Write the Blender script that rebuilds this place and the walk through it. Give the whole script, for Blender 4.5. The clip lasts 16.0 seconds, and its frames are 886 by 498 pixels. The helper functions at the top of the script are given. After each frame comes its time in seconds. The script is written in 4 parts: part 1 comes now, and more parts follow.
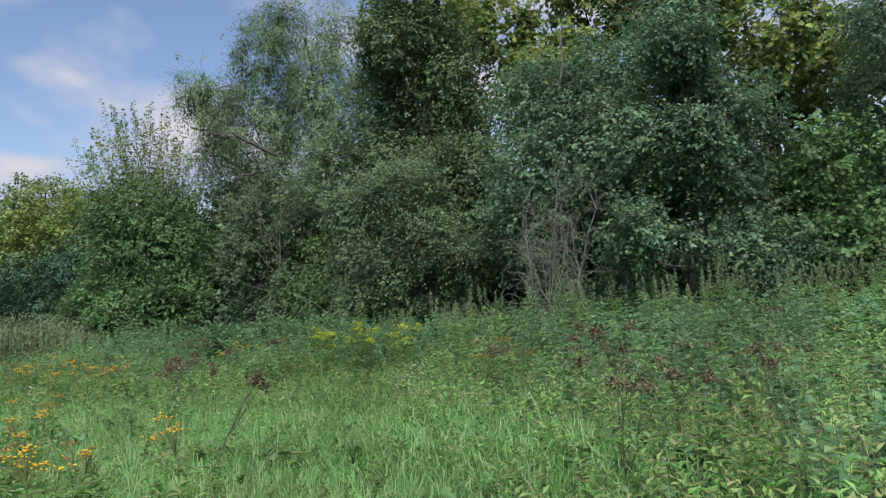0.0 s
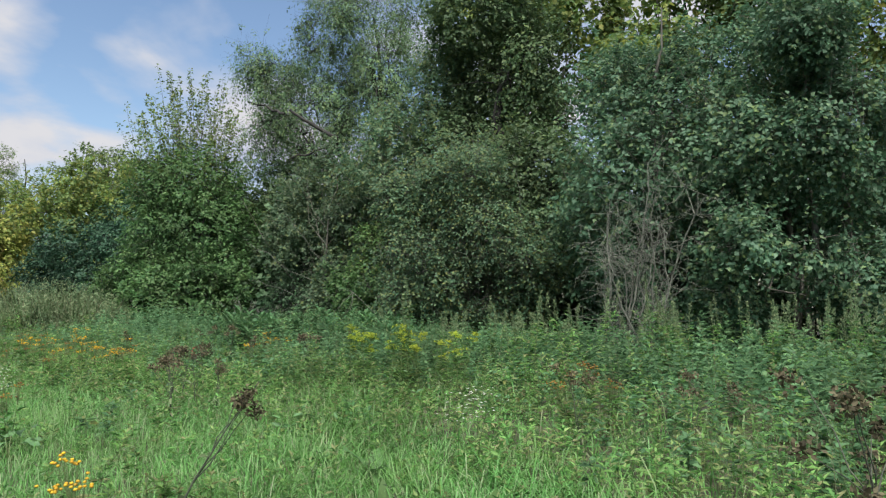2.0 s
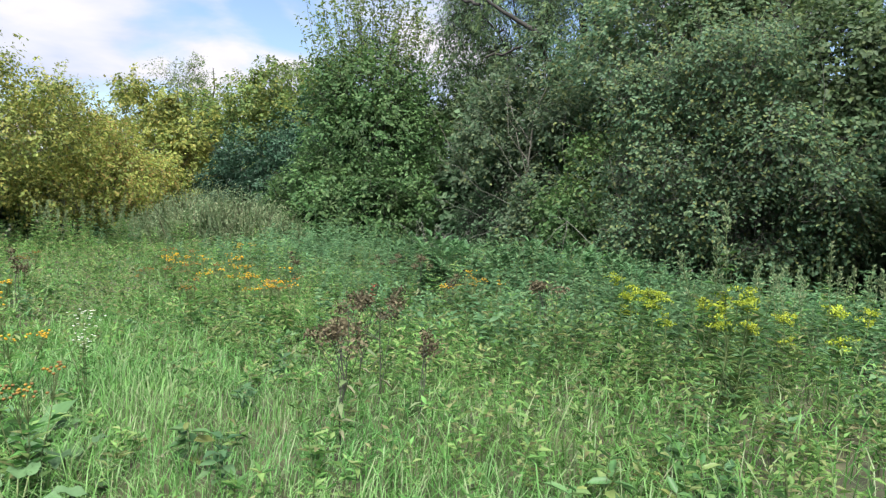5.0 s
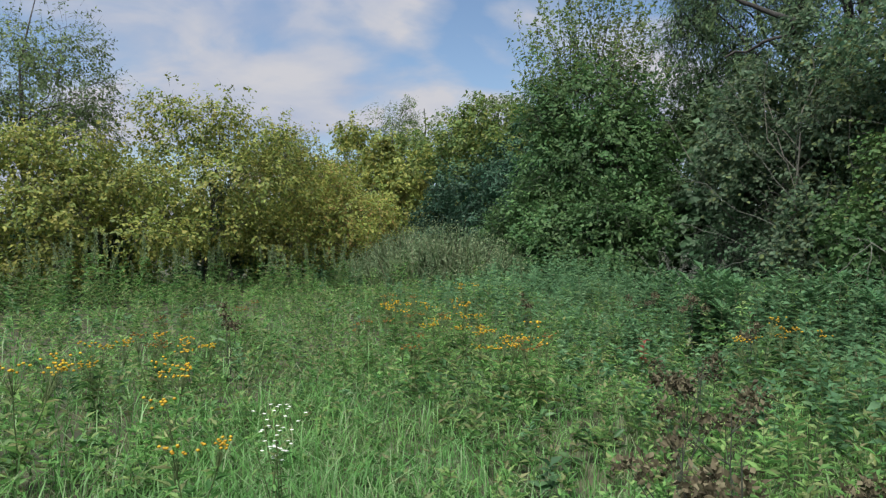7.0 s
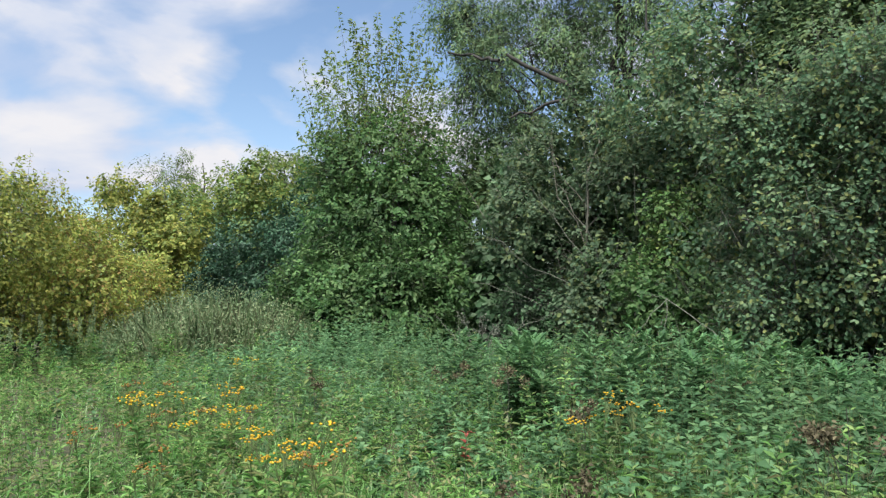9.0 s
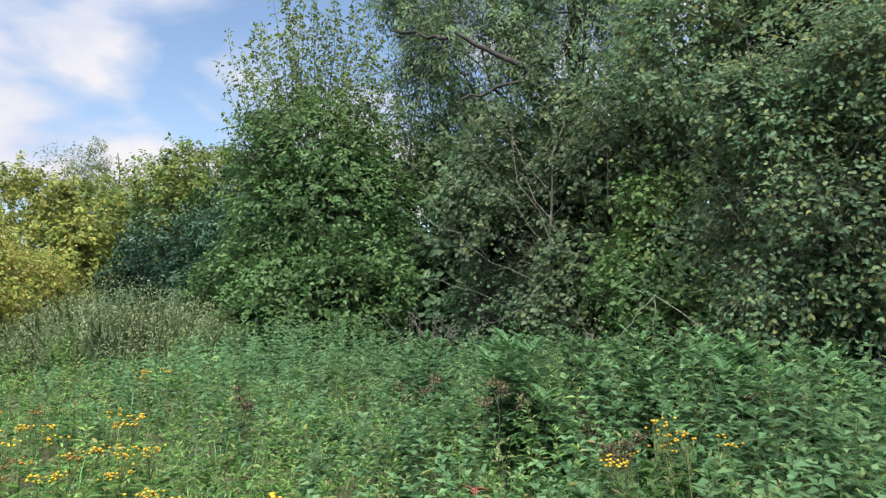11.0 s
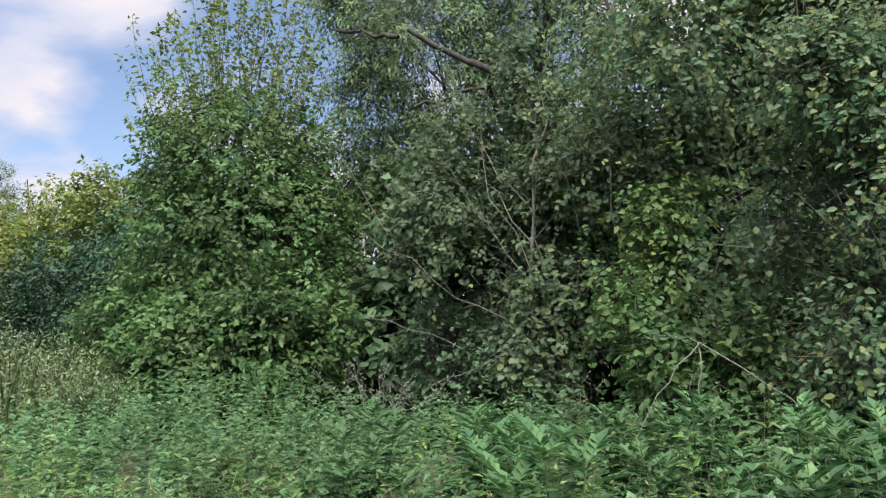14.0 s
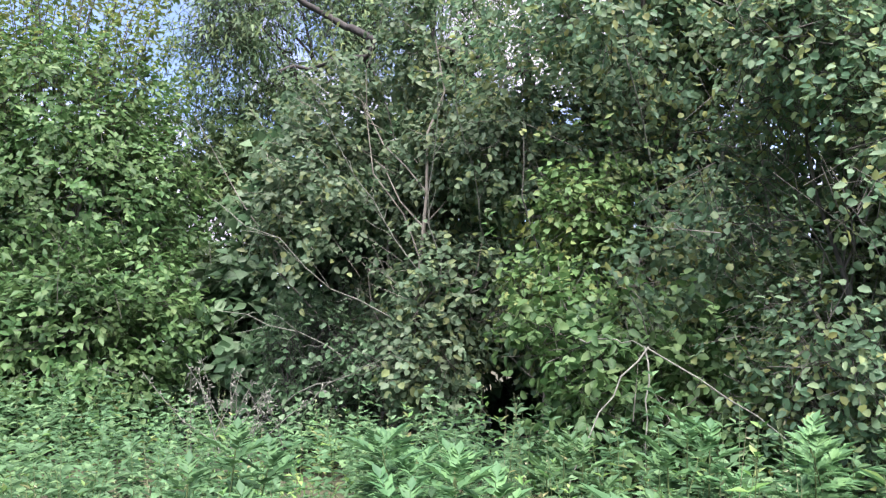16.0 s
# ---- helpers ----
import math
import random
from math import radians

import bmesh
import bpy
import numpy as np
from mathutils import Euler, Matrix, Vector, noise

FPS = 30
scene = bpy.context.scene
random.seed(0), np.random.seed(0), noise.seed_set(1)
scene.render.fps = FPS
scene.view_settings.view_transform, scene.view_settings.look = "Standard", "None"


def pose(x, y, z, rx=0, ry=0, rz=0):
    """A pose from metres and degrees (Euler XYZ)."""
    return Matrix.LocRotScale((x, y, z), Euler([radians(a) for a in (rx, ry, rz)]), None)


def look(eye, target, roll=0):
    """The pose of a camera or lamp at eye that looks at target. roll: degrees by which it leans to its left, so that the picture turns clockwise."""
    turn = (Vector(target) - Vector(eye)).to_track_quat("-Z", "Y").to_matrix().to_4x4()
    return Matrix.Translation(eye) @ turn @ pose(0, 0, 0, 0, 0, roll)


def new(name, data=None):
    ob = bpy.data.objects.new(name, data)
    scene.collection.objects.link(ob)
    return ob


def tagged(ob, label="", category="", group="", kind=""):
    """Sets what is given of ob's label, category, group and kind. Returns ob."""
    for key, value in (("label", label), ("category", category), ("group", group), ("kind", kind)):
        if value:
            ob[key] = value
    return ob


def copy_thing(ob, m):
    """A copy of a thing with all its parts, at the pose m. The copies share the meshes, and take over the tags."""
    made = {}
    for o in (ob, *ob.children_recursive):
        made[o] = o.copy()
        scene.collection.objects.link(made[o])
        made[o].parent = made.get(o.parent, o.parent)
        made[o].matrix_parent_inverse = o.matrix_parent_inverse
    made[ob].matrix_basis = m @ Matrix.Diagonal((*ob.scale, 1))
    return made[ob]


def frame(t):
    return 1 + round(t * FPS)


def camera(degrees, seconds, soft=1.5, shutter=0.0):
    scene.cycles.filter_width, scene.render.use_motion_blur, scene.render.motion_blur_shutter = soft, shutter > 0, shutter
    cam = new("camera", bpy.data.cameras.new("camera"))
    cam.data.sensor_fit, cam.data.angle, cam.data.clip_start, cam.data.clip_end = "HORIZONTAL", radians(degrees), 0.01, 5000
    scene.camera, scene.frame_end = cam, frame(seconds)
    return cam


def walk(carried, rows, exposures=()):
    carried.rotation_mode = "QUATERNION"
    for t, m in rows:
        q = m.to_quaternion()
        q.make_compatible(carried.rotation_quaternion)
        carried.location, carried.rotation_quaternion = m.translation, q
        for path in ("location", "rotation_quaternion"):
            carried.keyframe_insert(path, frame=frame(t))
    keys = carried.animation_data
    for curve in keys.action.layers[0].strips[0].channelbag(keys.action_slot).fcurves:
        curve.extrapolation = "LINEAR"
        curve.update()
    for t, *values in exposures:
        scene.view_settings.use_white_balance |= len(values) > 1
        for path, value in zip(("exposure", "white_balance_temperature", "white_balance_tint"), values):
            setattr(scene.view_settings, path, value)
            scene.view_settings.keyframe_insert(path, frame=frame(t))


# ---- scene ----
cam = camera(64.1, 16.0, soft=1.3)
PATH = [
    (0, (0.652, 0.657, 1.488), (0.291, 2.621, 1.59), -5.5),
    (0.5, (0.445, 1.152, 1.482), (0.024, 3.104, 1.588), -2.7),
    (1, (0.371, 1.591, 1.452), (-0.036, 3.548, 1.497), -2.9),
    (1.5, (0.251, 2.136, 1.466), (-0.205, 4.08, 1.575), -3.4),
    (2, (0.074, 2.575, 1.468), (-0.432, 4.507, 1.587), -0.4),
    (2.5, (-0.013, 3.056, 1.413), (-0.498, 4.996, 1.401), -0.6),
    (3, (-0.232, 3.597, 1.402), (-0.857, 5.496, 1.339), -3.2),
    (3.2, (-0.364, 3.814, 1.371), (-1.042, 5.693, 1.275), -1.4),
    (5.3, (-2.564, 6.082, 1.431), (-3.613, 7.782, 1.326), 5.2),
    (5.5, (-2.734, 6.24, 1.4), (-3.99, 7.789, 1.243), 4.3),
    (6, (-3.039, 6.484, 1.455), (-4.539, 7.799, 1.314), 0.7),
    (6.5, (-3.399, 6.741, 1.486), (-4.812, 8.155, 1.44), 1.2),
    (7, (-3.675, 7.034, 1.442), (-5.077, 8.461, 1.416), 0.5),
    (7.5, (-3.932, 7.302, 1.495), (-5.346, 8.715, 1.485), -0.8),
    (8, (-4.206, 7.598, 1.506), (-5.451, 9.163, 1.488), 0.5),
    (8.5, (-4.376, 7.897, 1.508), (-5.339, 9.65, 1.519), 1.6),
    (8.7, (-4.445, 8.019, 1.504), (-5.406, 9.768, 1.633), 0.3),
    (10.8, (-5.463, 9.306, 1.45), (-6.271, 11.129, 1.597), -3.2),
    (11, (-5.575, 9.467, 1.465), (-6.317, 11.319, 1.605), -1.1),
    (11.5, (-5.714, 9.893, 1.53), (-6.136, 11.845, 1.651), 2.1),
    (12, (-5.873, 10.372, 1.546), (-6.336, 12.287, 1.891), 3.0),
    (12.5, (-5.975, 10.767, 1.506), (-6.281, 12.738, 1.653), 6.3),
    (13, (-6.233, 11.245, 1.584), (-6.418, 13.232, 1.719), 6.5),
    (13.5, (-6.476, 11.681, 1.53), (-6.834, 13.64, 1.706), 0.8),
    (14, (-6.71, 12.036, 1.523), (-7.296, 13.931, 1.777), -1.1),
    (14.5, (-6.931, 12.383, 1.527), (-7.173, 14.358, 1.727), 1.0),
    (15, (-7.082, 12.732, 1.493), (-7.105, 14.726, 1.653), 1.3),
    (15.5, (-7.251, 13.099, 1.534), (-7.423, 15.072, 1.811), -3.8),
    (16, (-7.466, 13.435, 1.51), (-7.631, 15.412, 1.765), 0.0),
]
EXPOSURE = [
    (0, 1.00, 6250, 13),
    (0.5, 1.00, 6400, 11),
    (1, 1.57, 6400, 14),
    (1.5, 1.05, 6350, 8),
    (2, 1.10, 6350, 8),
    (2.5, 1.60, 6150, 16),
    (3, 1.70, 6150, 17),
    (5.5, 1.40, 6400, 10),
    (6, 1.00, 6300, 10),
    (6.5, 0.76, 6150, 10),
    (7, 0.83, 6200, 9),
    (7.5, 0.80, 6200, 9),
    (8, 1.00, 6200, 9),
    (8.5, 1.30, 6300, 8),
    (11, 1.42, 6450, 10),
    (11.5, 1.95, 6250, 13),
    (12, 1.60, 6400, 10),
    (12.5, 2.12, 6250, 21),
    (13, 2.40, 6050, 27),
    (13.5, 1.95, 6300, 18),
    (14, 1.40, 6500, 15),
    (14.5, 2.00, 6250, 18),
    (15, 2.63, 6200, 25),
    (15.5, 1.90, 6250, 22),
    (16, 2.30, 6200, 25),
]
walk(cam, [(t, look(e, g, r)) for t, e, g, r in PATH], EXPOSURE)

# ---- daylight: broken cloud, the sun veiled behind the walker ----
SUN_AZ, SUN_EL = 165.0, 62.0          # compass bearing from +y towards +x, elevation
world = bpy.data.worlds.new("sky")
scene.world = world
world.use_nodes = True
wn, wl = world.node_tree.nodes, world.node_tree.links
wn.clear()
w_out = wn.new("ShaderNodeOutputWorld")
w_sky = wn.new("ShaderNodeTexSky")
w_sky.sky_type, w_sky.sun_disc = "NISHITA", False
w_sky.sun_elevation, w_sky.sun_rotation = radians(SUN_EL), radians(SUN_AZ)
w_sky.air_density, w_sky.dust_density, w_sky.ozone_density = 1.0, 1.0, 0.7
w_bg = wn.new("ShaderNodeBackground")
w_bg.inputs["Strength"].default_value = 0.076
w_cloud = wn.new("ShaderNodeBackground")
w_cloud.inputs["Strength"].default_value = 0.36
w_tc = wn.new("ShaderNodeTexCoord")
w_sep = wn.new("ShaderNodeSeparateXYZ")
wl.new(w_tc.outputs["Generated"], w_sep.inputs[0])
w_h = wn.new("ShaderNodeMath"); w_h.operation = "ADD"; w_h.inputs[1].default_value = 0.22
wl.new(w_sep.outputs["Z"], w_h.inputs[0])
w_hm = wn.new("ShaderNodeMath"); w_hm.operation = "MAXIMUM"; w_hm.inputs[1].default_value = 0.05
wl.new(w_h.outputs[0], w_hm.inputs[0])
w_dx = wn.new("ShaderNodeMath"); w_dx.operation = "DIVIDE"
w_dy = wn.new("ShaderNodeMath"); w_dy.operation = "DIVIDE"
for d, axis in ((w_dx, "X"), (w_dy, "Y")):
    wl.new(w_sep.outputs[axis], d.inputs[0])
    wl.new(w_hm.outputs[0], d.inputs[1])
w_com = wn.new("ShaderNodeCombineXYZ")
wl.new(w_dx.outputs[0], w_com.inputs[0]); wl.new(w_dy.outputs[0], w_com.inputs[1])
w_map = wn.new("ShaderNodeMapping")
w_map.inputs["Location"].default_value = (1.3, 4.1, 0)
wl.new(w_com.outputs[0], w_map.inputs[0])
w_fac = []
for size, detail, dist in ((0.75, 4, 0.3), (2.3, 6, 0.25)):      # banks, puffs
    no = wn.new("ShaderNodeTexNoise")
    no.inputs["Scale"].default_value, no.inputs["Detail"].default_value = size, detail
    no.inputs["Roughness"].default_value, no.inputs["Distortion"].default_value = 0.52, dist
    wl.new(w_map.outputs[0], no.inputs["Vector"])
    w_fac.append(no)
w_half = wn.new("ShaderNodeMath"); w_half.operation = "MULTIPLY"; w_half.inputs[1].default_value = 0.55
wl.new(w_fac[1].outputs["Fac"], w_half.inputs[0])
w_sum = wn.new("ShaderNodeMath"); w_sum.operation = "ADD"
wl.new(w_fac[0].outputs["Fac"], w_sum.inputs[0]); wl.new(w_half.outputs[0], w_sum.inputs[1])
w_ramp = wn.new("ShaderNodeValToRGB")
w_ramp.color_ramp.elements[0].position, w_ramp.color_ramp.elements[1].position = 0.69, 0.835
wl.new(w_sum.outputs[0], w_ramp.inputs[0])
w_tone = wn.new("ShaderNodeValToRGB")
w_tone.color_ramp.elements[0].position, w_tone.color_ramp.elements[1].position = 0.35, 0.65
w_tone.color_ramp.elements[0].color, w_tone.color_ramp.elements[1].color = (0.58, 0.69, 0.93, 1), (0.98, 0.95, 0.98, 1)
wl.new(w_fac[1].outputs["Fac"], w_tone.inputs[0])
wl.new(w_tone.outputs[0], w_cloud.inputs["Color"])
w_mix = wn.new("ShaderNodeMixShader")
wl.new(w_sky.outputs[0], w_bg.inputs["Color"])
wl.new(w_ramp.outputs[0], w_mix.inputs[0])
wl.new(w_bg.outputs[0], w_mix.inputs[1]); wl.new(w_cloud.outputs[0], w_mix.inputs[2])
wl.new(w_mix.outputs[0], w_out.inputs["Surface"])

sun_data = bpy.data.lights.new("sun", "SUN")
sun_data.energy, sun_data.angle, sun_data.color = 4.5, radians(50), (1.0, 0.96, 0.88)
sun = new("sun", sun_data)
sa, se = radians(SUN_AZ), radians(SUN_EL)
sun.matrix_world = look((60 * math.sin(sa) * math.cos(se), 60 * math.cos(sa) * math.cos(se), 60 * math.sin(se)), (0, 0, 0))


# ---- materials ----
def node_mat(name):
    m = bpy.data.materials.new(name)
    m.use_nodes = True
    m.node_tree.nodes.clear()
    return m, m.node_tree.nodes, m.node_tree.links


def leaf_mat(name, cols, trans=0.3, rough=0.58, patch=0.35, scale=0.7, drift=0.016):
    """Leaf surface: each leaf its own tint, whole patches lighter or darker, some light let through."""
    m, n, l = node_mat(name)
    out = n.new("ShaderNodeOutputMaterial")
    geo = n.new("ShaderNodeNewGeometry")
    ramp = n.new("ShaderNodeValToRGB")
    el = ramp.color_ramp.elements
    while len(el) < len(cols):
        el.new(0.5)
    for i, c in enumerate(cols):
        el[i].position = i / (len(cols) - 1)
        el[i].color = (*c, 1)
    l.new(geo.outputs["Random Per Island"], ramp.inputs[0])
    no = n.new("ShaderNodeTexNoise")
    no.inputs["Scale"].default_value, no.inputs["Detail"].default_value = scale, 3
    l.new(geo.outputs["Position"], no.inputs["Vector"])
    fine = n.new("ShaderNodeTexNoise")
    fine.inputs["Scale"].default_value, fine.inputs["Detail"].default_value = 45, 2
    l.new(geo.outputs["Position"], fine.inputs["Vector"])
    mr = n.new("ShaderNodeMapRange")
    mr.inputs["From Min"].default_value, mr.inputs["From Max"].default_value = 0.3, 0.7
    mr.inputs["To Min"].default_value, mr.inputs["To Max"].default_value = 1 - patch, 1 + patch
    l.new(no.outputs["Fac"], mr.inputs["Value"])
    fr = n.new("ShaderNodeMapRange")
    fr.inputs["To Min"].default_value, fr.inputs["To Max"].default_value = 0.8, 1.2
    l.new(fine.outputs["Fac"], fr.inputs["Value"])
    mu = n.new("ShaderNodeMath"); mu.operation = "MULTIPLY"
    l.new(mr.outputs[0], mu.inputs[0]); l.new(fr.outputs[0], mu.inputs[1])
    hs = n.new("ShaderNodeHueSaturation")
    l.new(mu.outputs[0], hs.inputs["Value"])
    hue = n.new("ShaderNodeTexNoise")
    hue.inputs["Scale"].default_value, hue.inputs["Detail"].default_value = scale * 1.9, 4
    l.new(geo.outputs["Position"], hue.inputs["Vector"])
    hr = n.new("ShaderNodeMapRange")
    hr.inputs["From Min"].default_value, hr.inputs["From Max"].default_value = 0.3, 0.7
    hr.inputs["To Min"].default_value, hr.inputs["To Max"].default_value = 0.5 - drift, 0.5 + drift * 0.7
    l.new(hue.outputs["Fac"], hr.inputs["Value"])
    l.new(hr.outputs[0], hs.inputs["Hue"])
    l.new(ramp.outputs[0], hs.inputs["Color"])
    p = n.new("ShaderNodeBsdfPrincipled")
    p.inputs["Roughness"].default_value = rough
    p.inputs["Specular IOR Level"].default_value = 0.28
    l.new(hs.outputs[0], p.inputs["Base Color"])
    t = n.new("ShaderNodeBsdfTranslucent")
    l.new(hs.outputs[0], t.inputs["Color"])
    mx = n.new("ShaderNodeMixShader")
    mx.inputs[0].default_value = trans
    l.new(p.outputs[0], mx.inputs[1]); l.new(t.outputs[0], mx.inputs[2])
    l.new(mx.outputs[0], out.inputs["Surface"])
    return m


def bark_mat(name, dark, light, scale=14, rough=0.9):
    m, n, l = node_mat(name)
    out = n.new("ShaderNodeOutputMaterial")
    p = n.new("ShaderNodeBsdfPrincipled")
    p.inputs["Roughness"].default_value = rough
    tc = n.new("ShaderNodeTexCoord")
    mp = n.new("ShaderNodeMapping")
    mp.inputs["Scale"].default_value = (1, 1, 0.25)
    no = n.new("ShaderNodeTexNoise")
    no.inputs["Scale"].default_value, no.inputs["Detail"].default_value = scale, 8
    ramp = n.new("ShaderNodeValToRGB")
    ramp.color_ramp.elements[0].position, ramp.color_ramp.elements[1].position = 0.35, 0.7
    ramp.color_ramp.elements[0].color, ramp.color_ramp.elements[1].color = (*dark, 1), (*light, 1)
    bump = n.new("ShaderNodeBump")
    bump.inputs["Strength"].default_value, bump.inputs["Distance"].default_value = 0.6, 0.02
    l.new(tc.outputs["Object"], mp.inputs[0]); l.new(mp.outputs[0], no.inputs["Vector"])
    l.new(no.outputs["Fac"], ramp.inputs[0]); l.new(ramp.outputs[0], p.inputs["Base Color"])
    l.new(no.outputs["Fac"], bump.inputs["Height"]); l.new(bump.outputs[0], p.inputs["Normal"])
    l.new(p.outputs[0], out.inputs["Surface"])
    return m


M_SOIL = bark_mat("soil_and_litter", (0.020, 0.022, 0.010), (0.075, 0.075, 0.035), 3.0)
M_BARK = bark_mat("grey_bark", (0.030, 0.028, 0.023), (0.105, 0.102, 0.084))
M_BARK_DARK = bark_mat("dark_bark", (0.008, 0.0075, 0.007), (0.032, 0.029, 0.025))
M_BARK_PALE = bark_mat("pale_bark", (0.06, 0.056, 0.046), (0.17, 0.16, 0.13), 9)
M_DEAD = bark_mat("dead_grey_twigs", (0.062, 0.066, 0.052), (0.165, 0.175, 0.14), 30)
M_STEM = bark_mat("green_stems", (0.06, 0.09, 0.03), (0.13, 0.17, 0.06), 40, 0.7)
M_STALK = bark_mat("brown_stalks", (0.029, 0.034, 0.025), (0.078, 0.085, 0.057), 40)
M_HAZEL = leaf_mat("hazel_leaves", [(0.035, 0.083, 0.042), (0.050, 0.112, 0.057), (0.067, 0.139, 0.081), (0.105, 0.179, 0.109), (0.138, 0.201, 0.073)], 0.42)
M_GOAT = leaf_mat("grey_green_leaves", [(0.045, 0.086, 0.043), (0.065, 0.116, 0.063), (0.095, 0.149, 0.082), (0.127, 0.182, 0.105), (0.140, 0.176, 0.064)], 0.5)
M_ALDER = leaf_mat("alder_leaves", [(0.036, 0.080, 0.038), (0.051, 0.106, 0.050), (0.075, 0.143, 0.066), (0.120, 0.181, 0.104)], 0.42)
M_BIRCH = leaf_mat("birch_leaves", [(0.033, 0.085, 0.027), (0.051, 0.116, 0.036), (0.073, 0.149, 0.047), (0.100, 0.169, 0.061)], 0.4)
M_WILLOW = leaf_mat("willow_leaves", [(0.041, 0.083, 0.029), (0.059, 0.108, 0.046), (0.085, 0.136, 0.065), (0.104, 0.146, 0.046)], 0.38)
M_SILVER = leaf_mat("silver_willow_leaves", [(0.061, 0.122, 0.048), (0.087, 0.158, 0.075), (0.125, 0.200, 0.106), (0.154, 0.215, 0.075)], 0.38)
M_TOP = leaf_mat("turning_leaves", [(0.071, 0.129, 0.036), (0.103, 0.169, 0.047), (0.154, 0.211, 0.053), (0.215, 0.229, 0.053)], 0.42)
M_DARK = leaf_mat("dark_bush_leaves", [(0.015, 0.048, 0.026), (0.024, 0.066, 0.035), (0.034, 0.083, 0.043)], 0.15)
M_YELLOW = leaf_mat("yellowing_leaves", [(0.108, 0.164, 0.036), (0.181, 0.240, 0.050), (0.253, 0.299, 0.064), (0.302, 0.299, 0.071), (0.241, 0.150, 0.050)], 0.38)
M_OLIVE = leaf_mat("olive_leaves", [(0.088, 0.135, 0.030), (0.142, 0.190, 0.042), (0.224, 0.253, 0.055), (0.289, 0.271, 0.067)], 0.35)
M_FAR = leaf_mat("far_leaves", [(0.077, 0.127, 0.044), (0.109, 0.161, 0.056), (0.141, 0.188, 0.075)], 0.35)
M_LIGHT = leaf_mat("light_green_leaves", [(0.050, 0.114, 0.032), (0.072, 0.150, 0.044), (0.094, 0.175, 0.055), (0.144, 0.185, 0.055)], 0.35)
M_SHOOT = leaf_mat("young_turning_leaves", [(0.070, 0.128, 0.036), (0.108, 0.176, 0.050), (0.146, 0.206, 0.060), (0.190, 0.214, 0.068)], 0.42)
M_MIXED = leaf_mat("mixed_turning_leaves", [(0.057, 0.118, 0.065), (0.074, 0.147, 0.080), (0.087, 0.164, 0.090), (0.105, 0.183, 0.101), (0.120, 0.195, 0.105), (0.133, 0.203, 0.102), (0.152, 0.206, 0.087), (0.177, 0.199, 0.064)], 0.5)
M_GRASS = leaf_mat("grass_blades", [(0.060, 0.159, 0.035), (0.086, 0.220, 0.052), (0.119, 0.276, 0.070), (0.158, 0.304, 0.108), (0.238, 0.276, 0.159)], 0.38, 0.42, 0.25, 0.5)
M_NETTLE = leaf_mat("nettle_leaves", [(0.054, 0.121, 0.053), (0.078, 0.165, 0.076), (0.105, 0.208, 0.099), (0.144, 0.250, 0.109)], 0.5, 0.6, 0.4, 0.6)
M_HERB = leaf_mat("mixed_herb_leaves", [(0.036, 0.096, 0.026), (0.068, 0.158, 0.042), (0.104, 0.232, 0.060), (0.160, 0.290, 0.084), (0.188, 0.268, 0.094), (0.190, 0.182, 0.092)], 0.48, 0.6, 0.45, 0.8)
M_SPIKE = leaf_mat("mugwort_leaves", [(0.086, 0.144, 0.067), (0.125, 0.189, 0.089), (0.172, 0.232, 0.119), (0.218, 0.247, 0.133)], 0.3)
M_DRYGRASS = leaf_mat("dry_tall_grass", [(0.063, 0.118, 0.045), (0.095, 0.150, 0.062), (0.136, 0.176, 0.088), (0.185, 0.185, 0.115)], 0.3)
M_DOCK = leaf_mat("dock_leaves", [(0.039, 0.098, 0.031), (0.059, 0.131, 0.045), (0.085, 0.164, 0.062), (0.164, 0.180, 0.053)], 0.3, 0.42)
M_BURDOCK = leaf_mat("burdock_leaves", [(0.054, 0.115, 0.050), (0.072, 0.143, 0.062), (0.090, 0.168, 0.074), (0.115, 0.176, 0.065)], 0.3, 0.6)
M_ELDER = leaf_mat("elder_leaves", [(0.042, 0.104, 0.043), (0.060, 0.137, 0.053), (0.079, 0.167, 0.061)], 0.32, 0.62)
M_SEED = leaf_mat("rusty_seed_heads", [(0.034, 0.029, 0.017), (0.060, 0.050, 0.028), (0.092, 0.078, 0.044), (0.128, 0.116, 0.067)], 0.15, 0.8, drift=0.008)
M_TANSY = leaf_mat("yellow_flowers", [(0.326, 0.188, 0.014), (0.422, 0.269, 0.018), (0.498, 0.337, 0.023)], 0.15, 0.7, drift=0.008)
M_SPENT = leaf_mat("spent_flowers", [(0.110, 0.062, 0.024), (0.170, 0.100, 0.028), (0.270, 0.165, 0.025)], 0.15, 0.8, drift=0.008)
M_GOLD = leaf_mat("goldenrod_flowers", [(0.192, 0.261, 0.020), (0.272, 0.333, 0.030), (0.336, 0.378, 0.050)], 0.2, 0.7, drift=0.008)
M_WHITE = leaf_mat("white_flowers", [(0.55, 0.55, 0.50), (0.68, 0.68, 0.64), (0.75, 0.75, 0.72)], 0.2, 0.7, drift=0.008)
M_RED = leaf_mat("red_leaves", [(0.176, 0.033, 0.024), (0.240, 0.066, 0.048), (0.240, 0.132, 0.060)], 0.25, drift=0.008)
M_BLACK = leaf_mat("blackened_leaves", [(0.022, 0.022, 0.022), (0.045, 0.042, 0.042), (0.075, 0.065, 0.06)], 0.1)


# ---- mesh tools ----
def unit(a):
    return a / np.maximum(np.linalg.norm(a, axis=-1, keepdims=True), 1e-9)


